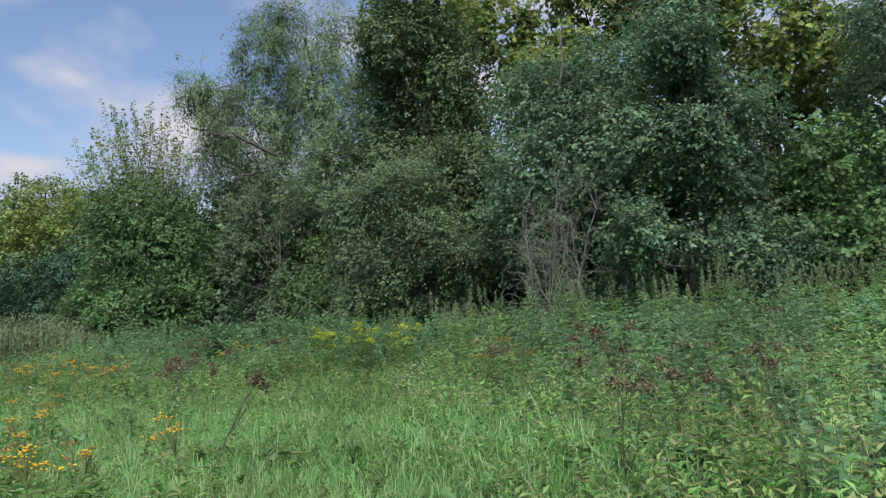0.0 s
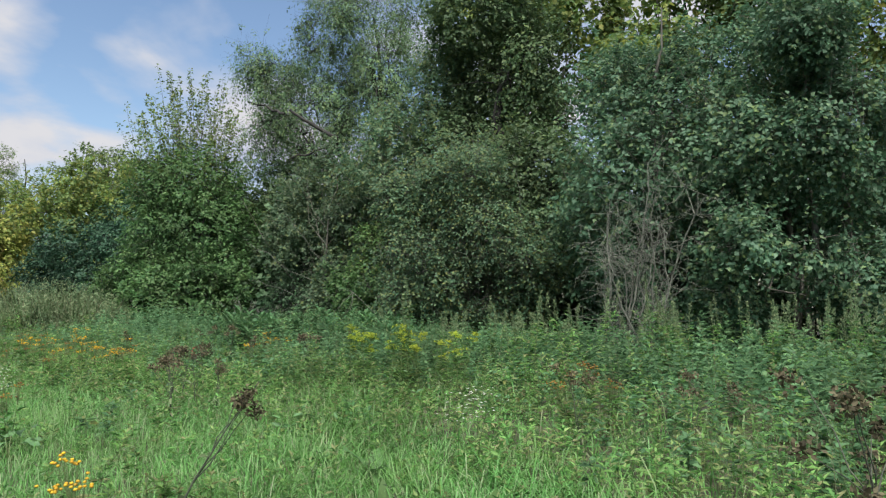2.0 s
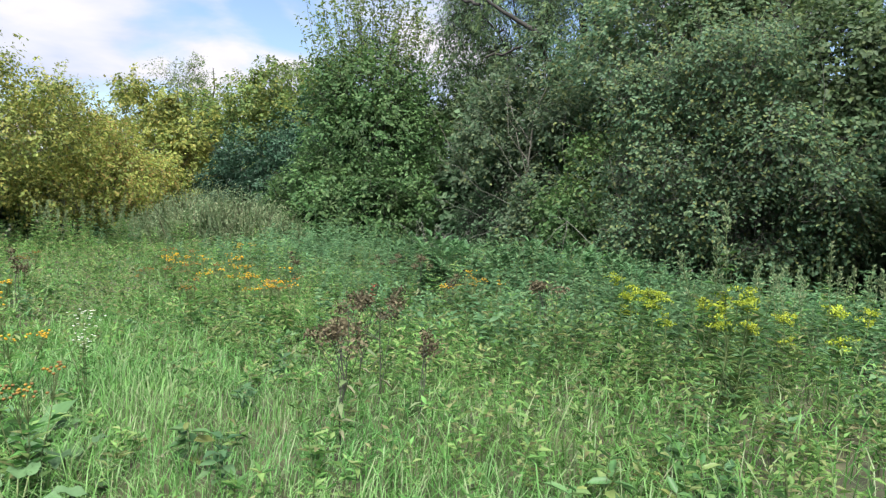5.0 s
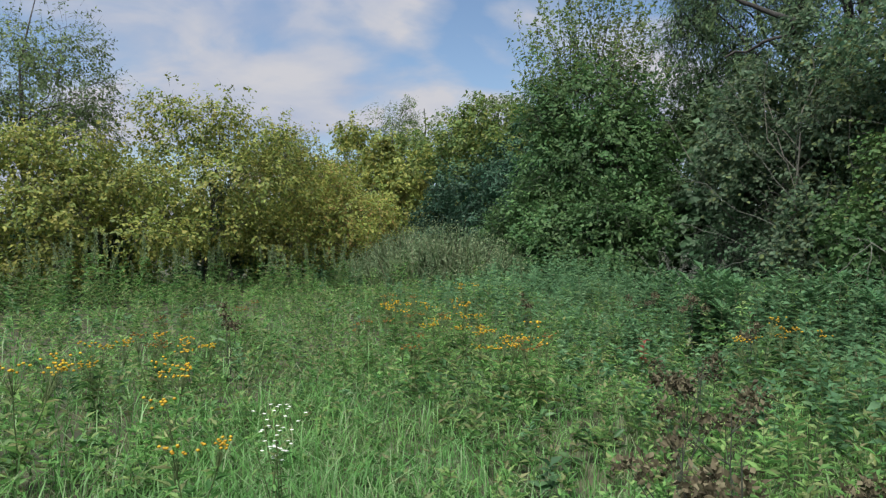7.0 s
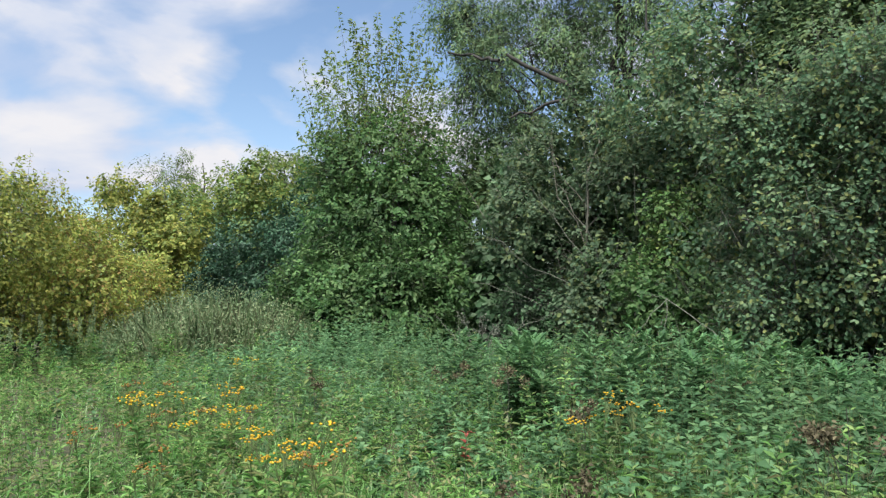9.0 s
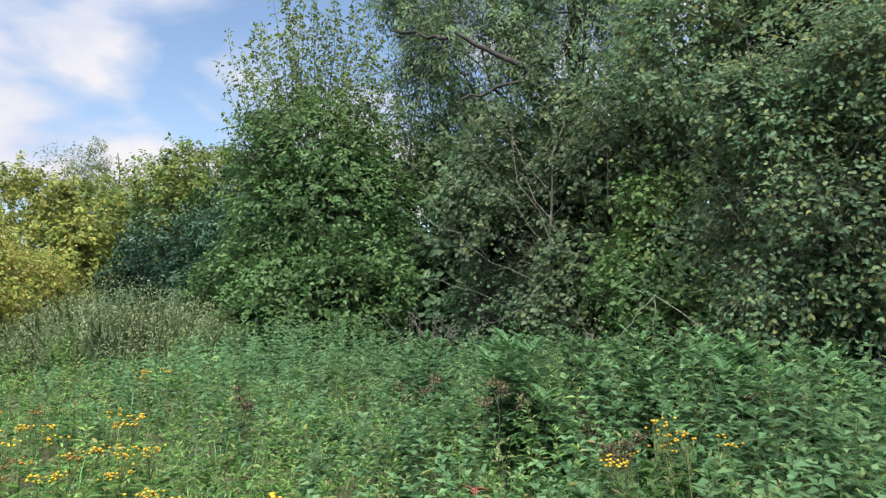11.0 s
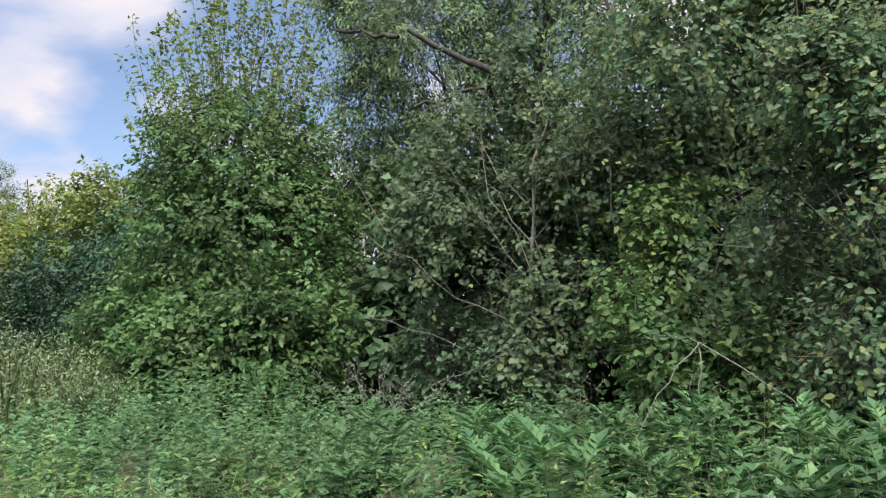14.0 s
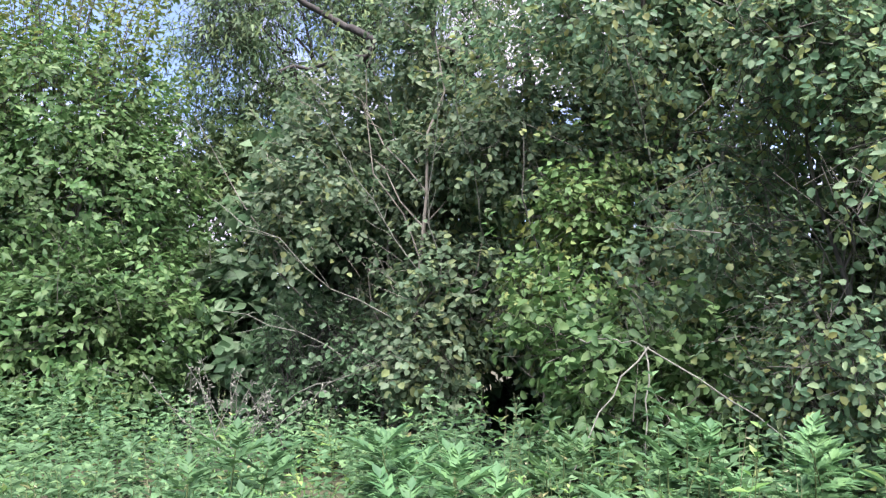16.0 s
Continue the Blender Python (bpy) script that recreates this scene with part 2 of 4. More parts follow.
class Acc:
    """Gathers vertices and faces of one mesh."""
    def __init__(self):
        self.v, self.f, self.n = [], [], 0

    def add(self, v, f):
        self.v.append(np.asarray(v, np.float32).reshape(-1, 3))
        self.f.append(np.asarray(f, np.int64) + self.n)
        self.n += len(self.v[-1])

    def mesh(self, name, mat):
        me = bpy.data.meshes.new(name)
        v = np.concatenate(self.v)
        loops = np.concatenate([f.ravel() for f in self.f]).astype(np.int32)
        size = np.concatenate([np.full(len(f), f.shape[1], np.int32) for f in self.f])
        start = np.concatenate([[0], np.cumsum(size)[:-1]]).astype(np.int32)
        me.vertices.add(len(v)); me.vertices.foreach_set("co", v.ravel())
        me.loops.add(len(loops)); me.loops.foreach_set("vertex_index", loops)
        me.polygons.add(len(size))
        me.polygons.foreach_set("loop_start", start)
        me.update(calc_edges=True)
        me.materials.append(mat)
        return me


def part(name, acc, mat, parent=None, label=""):
    ob = new(name, acc.mesh(name, mat))
    if parent is not None:
        ob.parent = parent
    return tagged(ob, label=label)


def leaves(acc, P, D, N, L, W, fold=0.12, bend=0.15, six=False, wide=0.42):
    """A leaf at each P along D, folded along its midrib. six: a rounder outline."""
    n = len(P)
    L, W = np.broadcast_to(L, n)[:, None], np.broadcast_to(W, n)[:, None]
    D = unit(D)
    S = unit(np.cross(D, N))
    N = np.cross(S, D)
    tip = P + D * L - N * L * bend
    i = np.arange(n)[:, None]
    if six:
        up = N * W * fold
        a, b = P + D * L * 0.28 + up, P + D * L * 0.72 + up - N * L * bend * 0.4
        v = np.stack([P, a + S * W * wide, b + S * W * wide * 0.85, tip, b - S * W * wide * 0.85, a - S * W * wide], 1)
        f = np.concatenate([i * 6 + np.array([[0, 1, 2, 3]]), i * 6 + np.array([[0, 3, 4, 5]])])
    else:
        m = P + D * L * wide + N * W * fold
        v = np.stack([P, m + S * W * 0.5, tip, m - S * W * 0.5], 1)
        f = np.concatenate([i * 4 + np.array([[0, 1, 2]]), i * 4 + np.array([[0, 2, 3]])])
    acc.add(v, f)


def tube(acc, pts, radii, sides=6):
    pts = np.asarray(pts, float)
    k = len(pts)
    t = unit(np.gradient(pts, axis=0))
    ref = np.array([0.31, 0.95, 0.05]) if abs(t[:, 2]).mean() > 0.6 else np.array([0.1, 0.05, 1.0])
    a = unit(np.cross(t, ref))
    b = np.cross(t, a)
    an = np.linspace(0, 2 * np.pi, sides, endpoint=False)
    r = np.asarray(radii, float)[:, None, None]
    v = pts[:, None] + r * (np.cos(an)[None, :, None] * a[:, None] + np.sin(an)[None, :, None] * b[:, None])
    i, j = np.meshgrid(np.arange(k - 1), np.arange(sides), indexing="ij")
    j2 = (j + 1) % sides
    f = np.stack([i * sides + j, i * sides + j2, (i + 1) * sides + j2, (i + 1) * sides + j], -1).reshape(-1, 4)
    acc.add(v.reshape(-1, 3), f)


def sticks(acc, A, B, r):
    """Thin three-sided twigs from each A to each B, tapering."""
    n = len(A)
    t = unit(B - A)
    a = unit(np.cross(t, np.array([0.3, 0.5, 0.81])))
    b = np.cross(t, a)
    r = np.broadcast_to(r, n)[:, None]
    ring = [a, -0.5 * a + 0.87 * b, -0.5 * a - 0.87 * b]
    v = np.stack([A + q * r for q in ring] + [B + q * r * 0.4 for q in ring], 1)
    i = np.arange(n)[:, None] * 6
    f = np.concatenate([i + np.array([[0, 1, 4, 3]]), i + np.array([[1, 2, 5, 4]]), i + np.array([[2, 0, 3, 5]])])
    acc.add(v, f)


def waves(rng, scale, k=9):
    """A smooth random field over space, about -1 to 1."""
    w = rng.normal(size=(k, 3)) * scale
    ph = rng.uniform(0, 6.28, k)
    return lambda p: np.sin(p @ w.T + ph).sum(-1) / math.sqrt(k / 2) / 1.6


def limb_path(rng, a, b, k=6, wob=0.06, sag=0.0):
    a, b = np.asarray(a, float), np.asarray(b, float)
    s = np.linspace(0, 1, k)[:, None]
    p = a + (b - a) * s
    p[1:] += np.cumsum(rng.normal(size=(k - 1, 3)) * wob * np.linalg.norm(b - a) / k, 0)
    p[:, 2] += sag * np.sin(s[:, 0] * np.pi)
    return p


def ground_z(x, y):
    x, y = np.asarray(x, float), np.asarray(y, float)
    near = np.exp(-((x + 6) ** 2 + (y - 10) ** 2) / 900.0)
    return (0.05 * np.sin(x * 0.55 + 1.0) * np.sin(y * 0.47) + 0.03 * np.sin(x * 1.7 + y * 1.1)) * near


def crown(rng, blobs, n, k, twig, leaf, width, out=0.8, up=0.25, droop=0.25, gap=-0.75, spread=0.55,
          six=False, stick=0.35, inner=0.45, hang=0.0, jitter=0.35, lumpy=0.32, keep=0.72):
    """Foliage in sprays round a set of blobs (centre, radii). Gives the leaves and the twigs."""
    leaf_acc, twig_acc = Acc(), Acc()
    C = np.array([b[:3] for b in blobs], float)
    R = np.array([b[3:6] for b in blobs], float)
    wt = (R[:, 0] * R[:, 1] * R[:, 2]) ** (2 / 3)
    gaps, lump = waves(rng, 1.5), waves(rng, 0.9)
    P, O = np.zeros((0, 3)), np.zeros((0, 3))
    for _ in range(6):
        m = n * 2
        b = rng.choice(len(blobs), m, p=wt / wt.sum())
        d = unit(rng.normal(size=(m, 3)))
        r = 1 - inner * rng.random(m) ** 1.6
        p = C[b] + d * R[b] * (r * (1 + lumpy * lump(C[b] + d * R[b] * 1.0)))[:, None]
        inside = np.min(np.linalg.norm((p[:, None] - C[None]) / R[None], axis=2) + (np.arange(len(blobs))[None] == b[:, None]) * 9, axis=1)
        ok = (inside > keep) & (gaps(p) > gap + rng.normal(size=m) * 0.15) & (p[:, 2] > 0.15)
        P, O = np.concatenate([P, p[ok]]), np.concatenate([O, unit(d[ok] / R[b][ok])])
        if len(P) >= n:
            break
    P, O = P[:n], O[:n]
    n = len(P)
    shoot = (rng.random(n) < 0.15) & (O[:, 2] > -0.2)
    P = P + (O * 0.28 + np.array([0, 0, 0.32])) * (shoot * rng.random(n) * 1.3)[:, None]
    D = unit(O * out + np.array([0, 0, up]) + rng.normal(size=(n, 3)) * jitter)
    D[:, 2] -= hang
    D = unit(D)
    T = twig * rng.uniform(0.6, 1.4, n)[:, None]
    A = P - D * T * 0.5
    m = rng.random(n) < stick
    sticks(twig_acc, (A - D * T * 0.5)[m], (A + D * T)[m], 0.0035 + 0.002 * twig)
    s = (np.arange(k) + 0.5) / k
    side = unit(np.cross(D, np.array([0, 0, 1.0]) + rng.normal(size=(n, 3)) * 0.3))
    up2 = np.cross(side, D)
    for j in range(k):
        sg = 1 if j % 2 else -1
        ang = rng.normal(size=(n, 1)) * 0.9
        lat = unit(side * sg * np.cos(ang) + up2 * np.sin(ang))
        p = A + D * T * s[j] + rng.normal(size=(n, 3)) * T * 0.07
        p[:, 2] -= droop * T[:, 0] * s[j] ** 2
        ld = D * (1 - spread) + lat * spread + np.array([0, 0, -0.6 - hang]) * rng.random((n, 1))
        nm = np.array([0, 0, 0.75]) + O * 0.95 + rng.normal(size=(n, 3)) * 0.45
        leaves(leaf_acc, p, ld, nm, leaf * rng.uniform(0.6, 1.25, n), width * rng.uniform(0.65, 1.25, n), six=six)
    return leaf_acc, twig_acc


def broken(rng, blobs, k=6, size=0.5):
    """Each rounded mass of a crown as several uneven smaller ones."""
    res = []
    for b in blobs:
        c, r = np.array(b[:3]), np.array(b[3:6])
        for d in unit(rng.normal(size=(k, 3))):
            res.append((*(c + d * r * rng.uniform(0.42, 0.78)), *(r * size * rng.uniform(0.7, 1.3))))
    return res


def tree(name, seed, base, height, blobs, leaf_m, bark, stems=1, girth=0.12, label="", category="tree", group="", limbs=10, straight=0.05, split=6, **kw):
    """A tree or shrub: tapered stems and limbs that reach its clumps, and a crown of leaves. blobs are relative to the base."""
    rng = np.random.default_rng(seed)
    root = new(name)
    bz = float(ground_z(base[0], base[1]))
    root.location = (base[0], base[1], bz)
    tagged(root, label, category, group)
    bl = [(b[0], b[1], b[2], *(b[3:] if len(b) == 6 else (b[3], b[3], b[3]))) for b in blobs]
    C = np.array(bl, float)
    for s in range(stems):
        acc = Acc()
        off = np.array([0, 0, -0.15]) + (np.append(rng.normal(size=2) * 0.25, 0) if stems > 1 else 0)
        top = C[C[:, 2].argmax()][:3] + np.array([0, 0, C[C[:, 2].argmax()][5] * 0.6]) if s == 0 else C[rng.integers(len(C))][:3] + rng.normal(size=3) * 0.5
        top = np.array(top)
        path = limb_path(rng, off, top, 9, straight + 0.12 * (stems > 1))
        g = girth * (1 if s == 0 else rng.uniform(0.45, 0.8))
        tube(acc, path, g * (1 - np.linspace(0, 0.88, 9)) * np.r_[1.35, np.ones(8)], 8)
        part("trunk" if stems == 1 else "stem", acc, bark, root)
        if s == 0:
            main, mg = path, g
    for i in range(limbs):
        acc = Acc()
        c = C[i % len(C)]
        e = c[:3] + unit(rng.normal(size=3)) * c[3:6] * rng.uniform(0.3, 0.85)
        f = np.clip(e[2] / height * rng.uniform(0.45, 0.8), 0.08, 0.92) * 8
        a = main[int(f)] * (1 - f % 1) + main[min(int(f) + 1, 8)] * (f % 1)
        p = limb_path(rng, a, e, 6, 0.3, 0.05)
        tube(acc, p, mg * 0.42 * (1 - f / 12) * np.linspace(1, 0.15, 6), 5)
        for _ in range(2):
            q = p[rng.integers(2, 5)]
            tube(acc, limb_path(rng, q, q + unit(rng.normal(size=3) + [0, 0, 0.3]) * c[3:6] * 0.6, 5, 0.3), mg * 0.16 * np.linspace(1, 0.2, 5), 4)
        part("limb", acc, bark, root)
    lf, tw = crown(rng, broken(rng, bl, split) if split else bl, **kw)
    part("crown", lf, leaf_m, root)
    if tw.n:
        tagged(part("twig_spray", tw, bark, root), kind="stuff")
    return root


# ---- ground ----
gx = np.unique(np.concatenate([np.linspace(-400, -60, 18), np.linspace(-60, 40, 86), np.linspace(40, 400, 18)]))
gy = np.unique(np.concatenate([np.linspace(-400, -20, 18), np.linspace(-20, 70, 77), np.linspace(70, 400, 18)]))
X, Y = np.meshgrid(gx, gy, indexing="ij")
acc = Acc()
nx, ny = len(gx), len(gy)
i, j = np.meshgrid(np.arange(nx - 1), np.arange(ny - 1), indexing="ij")
acc.add(np.stack([X, Y, ground_z(X, Y)], -1), np.stack([i * ny + j, (i + 1) * ny + j, (i + 1) * ny + j + 1, i * ny + j + 1], -1).reshape(-1, 4))
tagged(part("ground", acc, M_SOIL), "dark soil and leaf litter under the meadow", "ground", kind="structure")


# ---- the thicket on the far side of the meadow ----
HZ = dict(six=True, k=9, twig=0.55, leaf=0.125, width=0.115, inner=0.5)
HN = dict(k=9, twig=0.5, leaf=0.112, width=0.078, inner=0.55)
HF = dict(k=10, twig=0.55, leaf=0.098, width=0.082, inner=0.5)
tree("hazel_tree", 11, (9.8, 18.5), 9.5, [(0, 0, 3, 2.6, 2.2, 2.4), (-0.5, 0.3, 6, 2.4, 2.2, 2.6), (1, .5, 8, 2, 2, 2)], M_HAZEL, M_BARK, 4, 0.14,
     "tall hazel with dense dull green leaves at the meadow edge", "tree", "thicket trees", n=3000, **HF)
tree("hazel_bush", 12, (6.2, 17.6), 4.2, [(0, 0, 1.9, 1.7, 1.5, 1.3), (0.3, 0, 3.2, 1.3, 1.2, 1.1)], M_BIRCH, M_BARK, 5, 0.05,
     "fresh green hazel bush with large round leaves", "bush", "thicket bushes", n=900, **HZ)
tree("hazel_tree", 13, (3.5, 17.6), 8.6, [(-1.0, -1.0, 1.8, 1.6, 1.5, 1.3), (0.7, -.3, 1.8, 1.9, 1.8, 1.5), (0.1, 0, 4.4, 2.3, 2.0, 2.0), (-.2, 0.2, 6.6, 1.9, 1.8, 1.6), (0.4, 0.2, 7.8, 1.0, 1.0, 1.0)], M_HAZEL, M_BARK_PALE, 5, 0.13,
     "tall hazel with pale stems showing through thin leaves", "tree", "thicket trees", n=5200, gap=-0.6, **HF)
tree("alder_tree", 14, (0.6, 18.4), 7.6, [(0, 0, 1.9, 2.2, 2.0, 1.8), (0.3, 0, 3.9, 2.3, 2, 1.7), (0, 0.3, 5.9, 1.9, 1.8, 1.6)], M_HAZEL, M_BARK, 3, 0.12,
     "dark green alder with leaves down to the ground", "tree", "thicket trees", n=4200, **HF)
tree("alder_tree", 15, (-3.2, 20.4), 12.2, [(0.2, -.3, 2.2, 2.6, 1.9, 1.8), (0.2, 0.9, 5.2, 2.7, 2.2, 2.4), (0.2, 1.3, 8.4, 2.7, 2.2, 2.6), (0.3, 1.3, 11, 1.9, 1.8, 1.5)], M_WILLOW, M_BARK_DARK, 4, 0.16,
     "broad dark alder with small dense leaves", "tree", "thicket trees", n=7000, **HN)
tree("hazel_tree", 16, (-5.6, 22.0), 8.6, [(0, -.5, 2.2, 2.0, 1.5, 1.7), (-.2, 0, 4.6, 2.2, 1.9, 2.0), (0.4, 0.7, 7, 1.9, 1.7, 1.8)], M_MIXED, M_BARK, 5, 0.1,
     "hazel with large wrinkled leaves and crossing stems", "tree", "thicket trees", n=4700, gap=-0.6, six=True, k=9, twig=0.45, leaf=0.09, width=0.076, inner=0.55)
tree("hazel_tree", 17, (-8.7, 22.3), 6.0, [(0.4, -.3, 1.6, 1.5, 1.2, 1.2), (-.3, -.2, 2.9, 1.5, 1.2, 1.2), (1.0, -.1, 3.8, 1.1, 1.0, 1.2), (-1.0, .1, 4.5, .7, .7, 1.0), (0.2, 0, 5.2, .6, .6, 1.0)], M_GOAT, M_BARK_PALE, 7, 0.045,
     "open hazel with slender pale stems and grey green leaves", "tree", "thicket trees", straight=0.16, n=2100, gap=-0.5, six=True, k=9, twig=0.45, leaf=0.095, width=0.08, inner=0.65)
tree("spindle_bush", 37, (-6.9, 20.9), 3.9, [(0, 0, 2.0, 0.8, 0.7, 0.8), (0.2, 0, 3.1, 0.75, 0.6, 0.7)], M_LIGHT, M_BARK, 4, 0.03,
     "slender bush with yellow green leaves in the thicket edge", "bush", "thicket bushes", n=520, k=8, twig=0.4, leaf=0.09, width=0.065, inner=0.7)
cherry = tree("bird_cherry_tree", 18, (-15.1, 24.5), 8.6, [(0.7, -.9, 1.4, 2.6, 1.9, 1.2), (-.8, -1.0, 1.5, 1.8, 1.4, 1.2), (2.3, -1.7, 1.4, 1.3, 1.2, 1.1), (0.2, -2.3, 1.1, 1.2, 0.9, 0.9), (-.2, 0, 2.2, 2.0, 1.8, 1.5), (0.4, -.1, 3.6, 2.5, 2.1, 1.6), (0.0, 0, 5.2, 2.2, 2.0, 1.4)], M_BIRCH, M_BARK, 4, 0.07,
              "young tree with bright green pointed leaves and thin tips", "tree", "thicket trees", split=0, lumpy=0.14, keep=0.5, n=5600, k=9, twig=0.55, leaf=0.135, width=0.08, gap=-1.3, inner=0.5)
rng = np.random.default_rng(181)
sprays, bare = Acc(), Acc()
for k in range(74):
    az, r = k * 2.4 + rng.normal() * 0.3, 2.5 * math.sqrt((k + 0.5) / 74)
    top = np.array([0.1 + math.cos(az) * r, math.sin(az) * r * 0.85, 9.3 - 0.42 * r * r + rng.normal() * 0.4])
    root_at = np.array([top[0] * 0.45, top[1] * 0.45, max(2.4, top[2] - rng.uniform(2.8, 3.8))])
    path = limb_path(rng, root_at, top, 8, 0.10)
    acc = Acc()
    tube(acc, path, 0.014 * np.linspace(1, 0.2, 8), 4)
    part("limb", acc, M_BARK, cherry)
    n = 88
    u = rng.random(n) ** 0.85 * 6.99
    i = u.astype(int)
    p = path[i] + (path[i + 1] - path[i]) * (u - i)[:, None]
    side = unit(np.stack([rng.normal(size=n), rng.normal(size=n), rng.normal(size=n) * 0.3 + 0.35], -1))
    reach = rng.random(n)[:, None] * (0.05 + 0.42 * (1 - u / 7))[:, None]
    sticks(bare, p[::4], (p + side * reach)[::4], 0.0045)
    leaves(sprays, p + side * reach, side + rng.normal(size=(n, 3)) * 0.4 + [0, 0, -0.25], rng.normal(size=(n, 3)) * 0.5 + [0, 0, 1], rng.uniform(0.08, 0.15, n), rng.uniform(0.05, 0.085, n), bend=0.3)
part("upper_crown", sprays, M_SHOOT, cherry, "thin yellowing leaves on upright shoots")
tagged(part("upper_twig_spray", bare, M_BARK, cherry), kind="stuff")
lf, tw = crown(rng, [(1.7, -2.0, 1.7, 1.0, 0.7, 0.8), (0.6, -2.1, 1.6, 1.0, 0.7, 0.8), (2.3, -1.4, 2.1, 0.9, 0.8, 0.8)], n=520, k=9, twig=0.5, leaf=0.135, width=0.08, gap=-1.5, lumpy=0.15)
part("lower_crown", lf, M_BIRCH, cherry)
tagged(part("lower_twig_spray", tw, M_BARK, cherry), kind="stuff")
willow = tree("willow_tree", 19, (-9.6, 28.4), 13.6, [(-2.6, 0, 9.2, 2.9, 2.6, 2.7), (1.4, 0, 9.0, 2.8, 2.6, 3.0), (0.0, 0, 12, 2.8, 2.4, 1.9), (-3.2, -.3, 6.6, 1.7, 1.6, 1.5), (2, -1, 6, 2.4, 2, 2.0), (-1, -.6, 5.0, 2.4, 1.6, 2.0), (-3.4, -.8, 4.3, 1.9, 1.5, 1.7), (-2.0, -1.2, 7.6, 1.8, 1.4, 1.7)], M_SILVER, M_BARK_DARK, 2, 0.28,
     "tall grey green willow with fine hanging twigs and heavy limbs", "tree", "thicket trees", n=6200, k=10, twig=0.8, leaf=0.15, width=0.05, gap=-0.15, hang=0.35, droop=0.5, stick=0.8, inner=0.7)
rng = np.random.default_rng(190)
for a, b, g in (((0, 0, 4.2), (-0.1, -3.0, 6.8), 0.11), ((-0.1, -3.0, 6.8), (-2.1, -3.1, 7.8), 0.075), ((-2.1, -3.1, 7.8), (-3.9, -2.4, 8.4), 0.05), ((-0.1, -3.0, 6.7), (-1.6, -3.4, 6.2), 0.05), ((0.3, 0, 5.0), (0.9, -2.4, 9.6), 0.14)):
    acc = Acc()
    tube(acc, limb_path(rng, a, b, 9, 0.3), g * np.linspace(1, 0.6, 9), 7)
    part("limb", acc, M_BARK_DARK, willow)
tree("goat_willow_tree", 25, (-12.4, 26.2), 5.9, [(0, 0, 1.8, 1.9, 1.7, 1.6), (0.2, 0, 3.6, 1.8, 1.6, 1.5), (0, 0, 4.9, 1.4, 1.3, 0.9)], M_WILLOW, M_BARK_DARK, 4, 0.08,
     "grey green goat willow filling the gap in the thicket", "tree", "thicket trees", n=1500, k=8, twig=0.5, leaf=0.17, width=0.1, inner=0.6)
BK = dict(k=9, twig=0.65, leaf=0.21, width=0.15, inner=0.6)
tree("alder_tree", 20, (-4.6, 26.5), 13.4, [(0, 0, 3.5, 2.8, 2.4, 3), (0, 0, 8, 2.8, 2.5, 3), (0.3, 0, 11.4, 2.2, 2.1, 2.0)], M_TOP, M_BARK_DARK, 2, 0.2,
     "tall alder with yellowing upper leaves behind the thicket", "tree", "back trees", n=2300, gap=-0.7, **BK)
tree("alder_tree", 21, (1.4, 24.5), 13.6, [(0, 0, 3.5, 3, 2.6, 3), (0, -.4, 7.4, 3.5, 2.8, 2.6), (-1.4, -.3, 10.4, 2.4, 2.1, 2.2), (1.6, -.2, 11.0, 2.4, 2.1, 2.2)], M_TOP, M_BARK_DARK, 2, 0.2,
     "tall alder with yellowing upper leaves behind the thicket", "tree", "back trees", n=3000, gap=-1.0, **BK)
tree("alder_tree", 22, (7.4, 24), 13.2, [(0, 0, 3.5, 3, 2.6, 3), (0, -.4, 7.4, 3.5, 2.8, 2.6), (-1.4, -.3, 10.2, 2.4, 2.1, 2.2), (1.6, -.2, 10.8, 2.4, 2.1, 2.2)], M_TOP, M_BARK_DARK, 2, 0.2,
     "tall alder with yellowing upper leaves behind the thicket", "tree", "back trees", n=3000, gap=-1.0, **BK)
tree("alder_tree", 23, (13.2, 20.5), 10, [(0, 0, 2.6, 2.6, 2.4, 2.3), (0, 0, 6.4, 2.8, 2.6, 2.8)], M_HAZEL, M_BARK, 2, 0.16,
     "broad alder with dense green leaves", "tree", "back trees", n=1900, **BK)
for sd, x, y, h in ((24, -7.4, 26.0, 5.2), (26, -1.2, 24.0, 5.0), (27, 4.4, 22.0, 5.0), (28, -16.6, 27.8, 5.4), (29, -10.6, 24.6, 5.0), (39, -8.7, 24.3, 5.4), (33, 8.6, 20.6, 5.0), (34, -3.6, 23.4, 6.2), (38, -1.8, 22.4, 5.6), (35, 11.4, 19.4, 4.0), (46, 2.0, 20.4, 5.2), (36, -19.4, 30.8, 4.8)):
    tree("undergrowth_bush", sd, (x, y), h, [(0, 0, h * 0.3, 2.2, 1.8, h * 0.32), (0.2, 0, h * 0.66, 2.0, 1.6, h * 0.32)], M_ALDER, M_BARK_DARK, 5, 0.06,
         "dark undergrowth bush in the shade of the thicket", "bush", "undergrowth", n=640, k=8, twig=0.6, leaf=0.24, width=0.19, inner=0.7)
tree("dogwood_bush", 30, (-6.3, 19.4), 2.2, [(0, 0, 0.85, 1.05, 0.7, 0.8), (-.3, 0, 1.55, 0.75, 0.55, 0.55), (0.8, 0.1, 1.1, 0.7, 0.6, 0.7)], M_BIRCH, M_BARK, 4, 0.025,
     "low light green bush with yellow tinged round leaves", "bush", "thicket bushes", n=560, six=True, k=8, twig=0.4, leaf=0.10, width=0.075, inner=0.6)
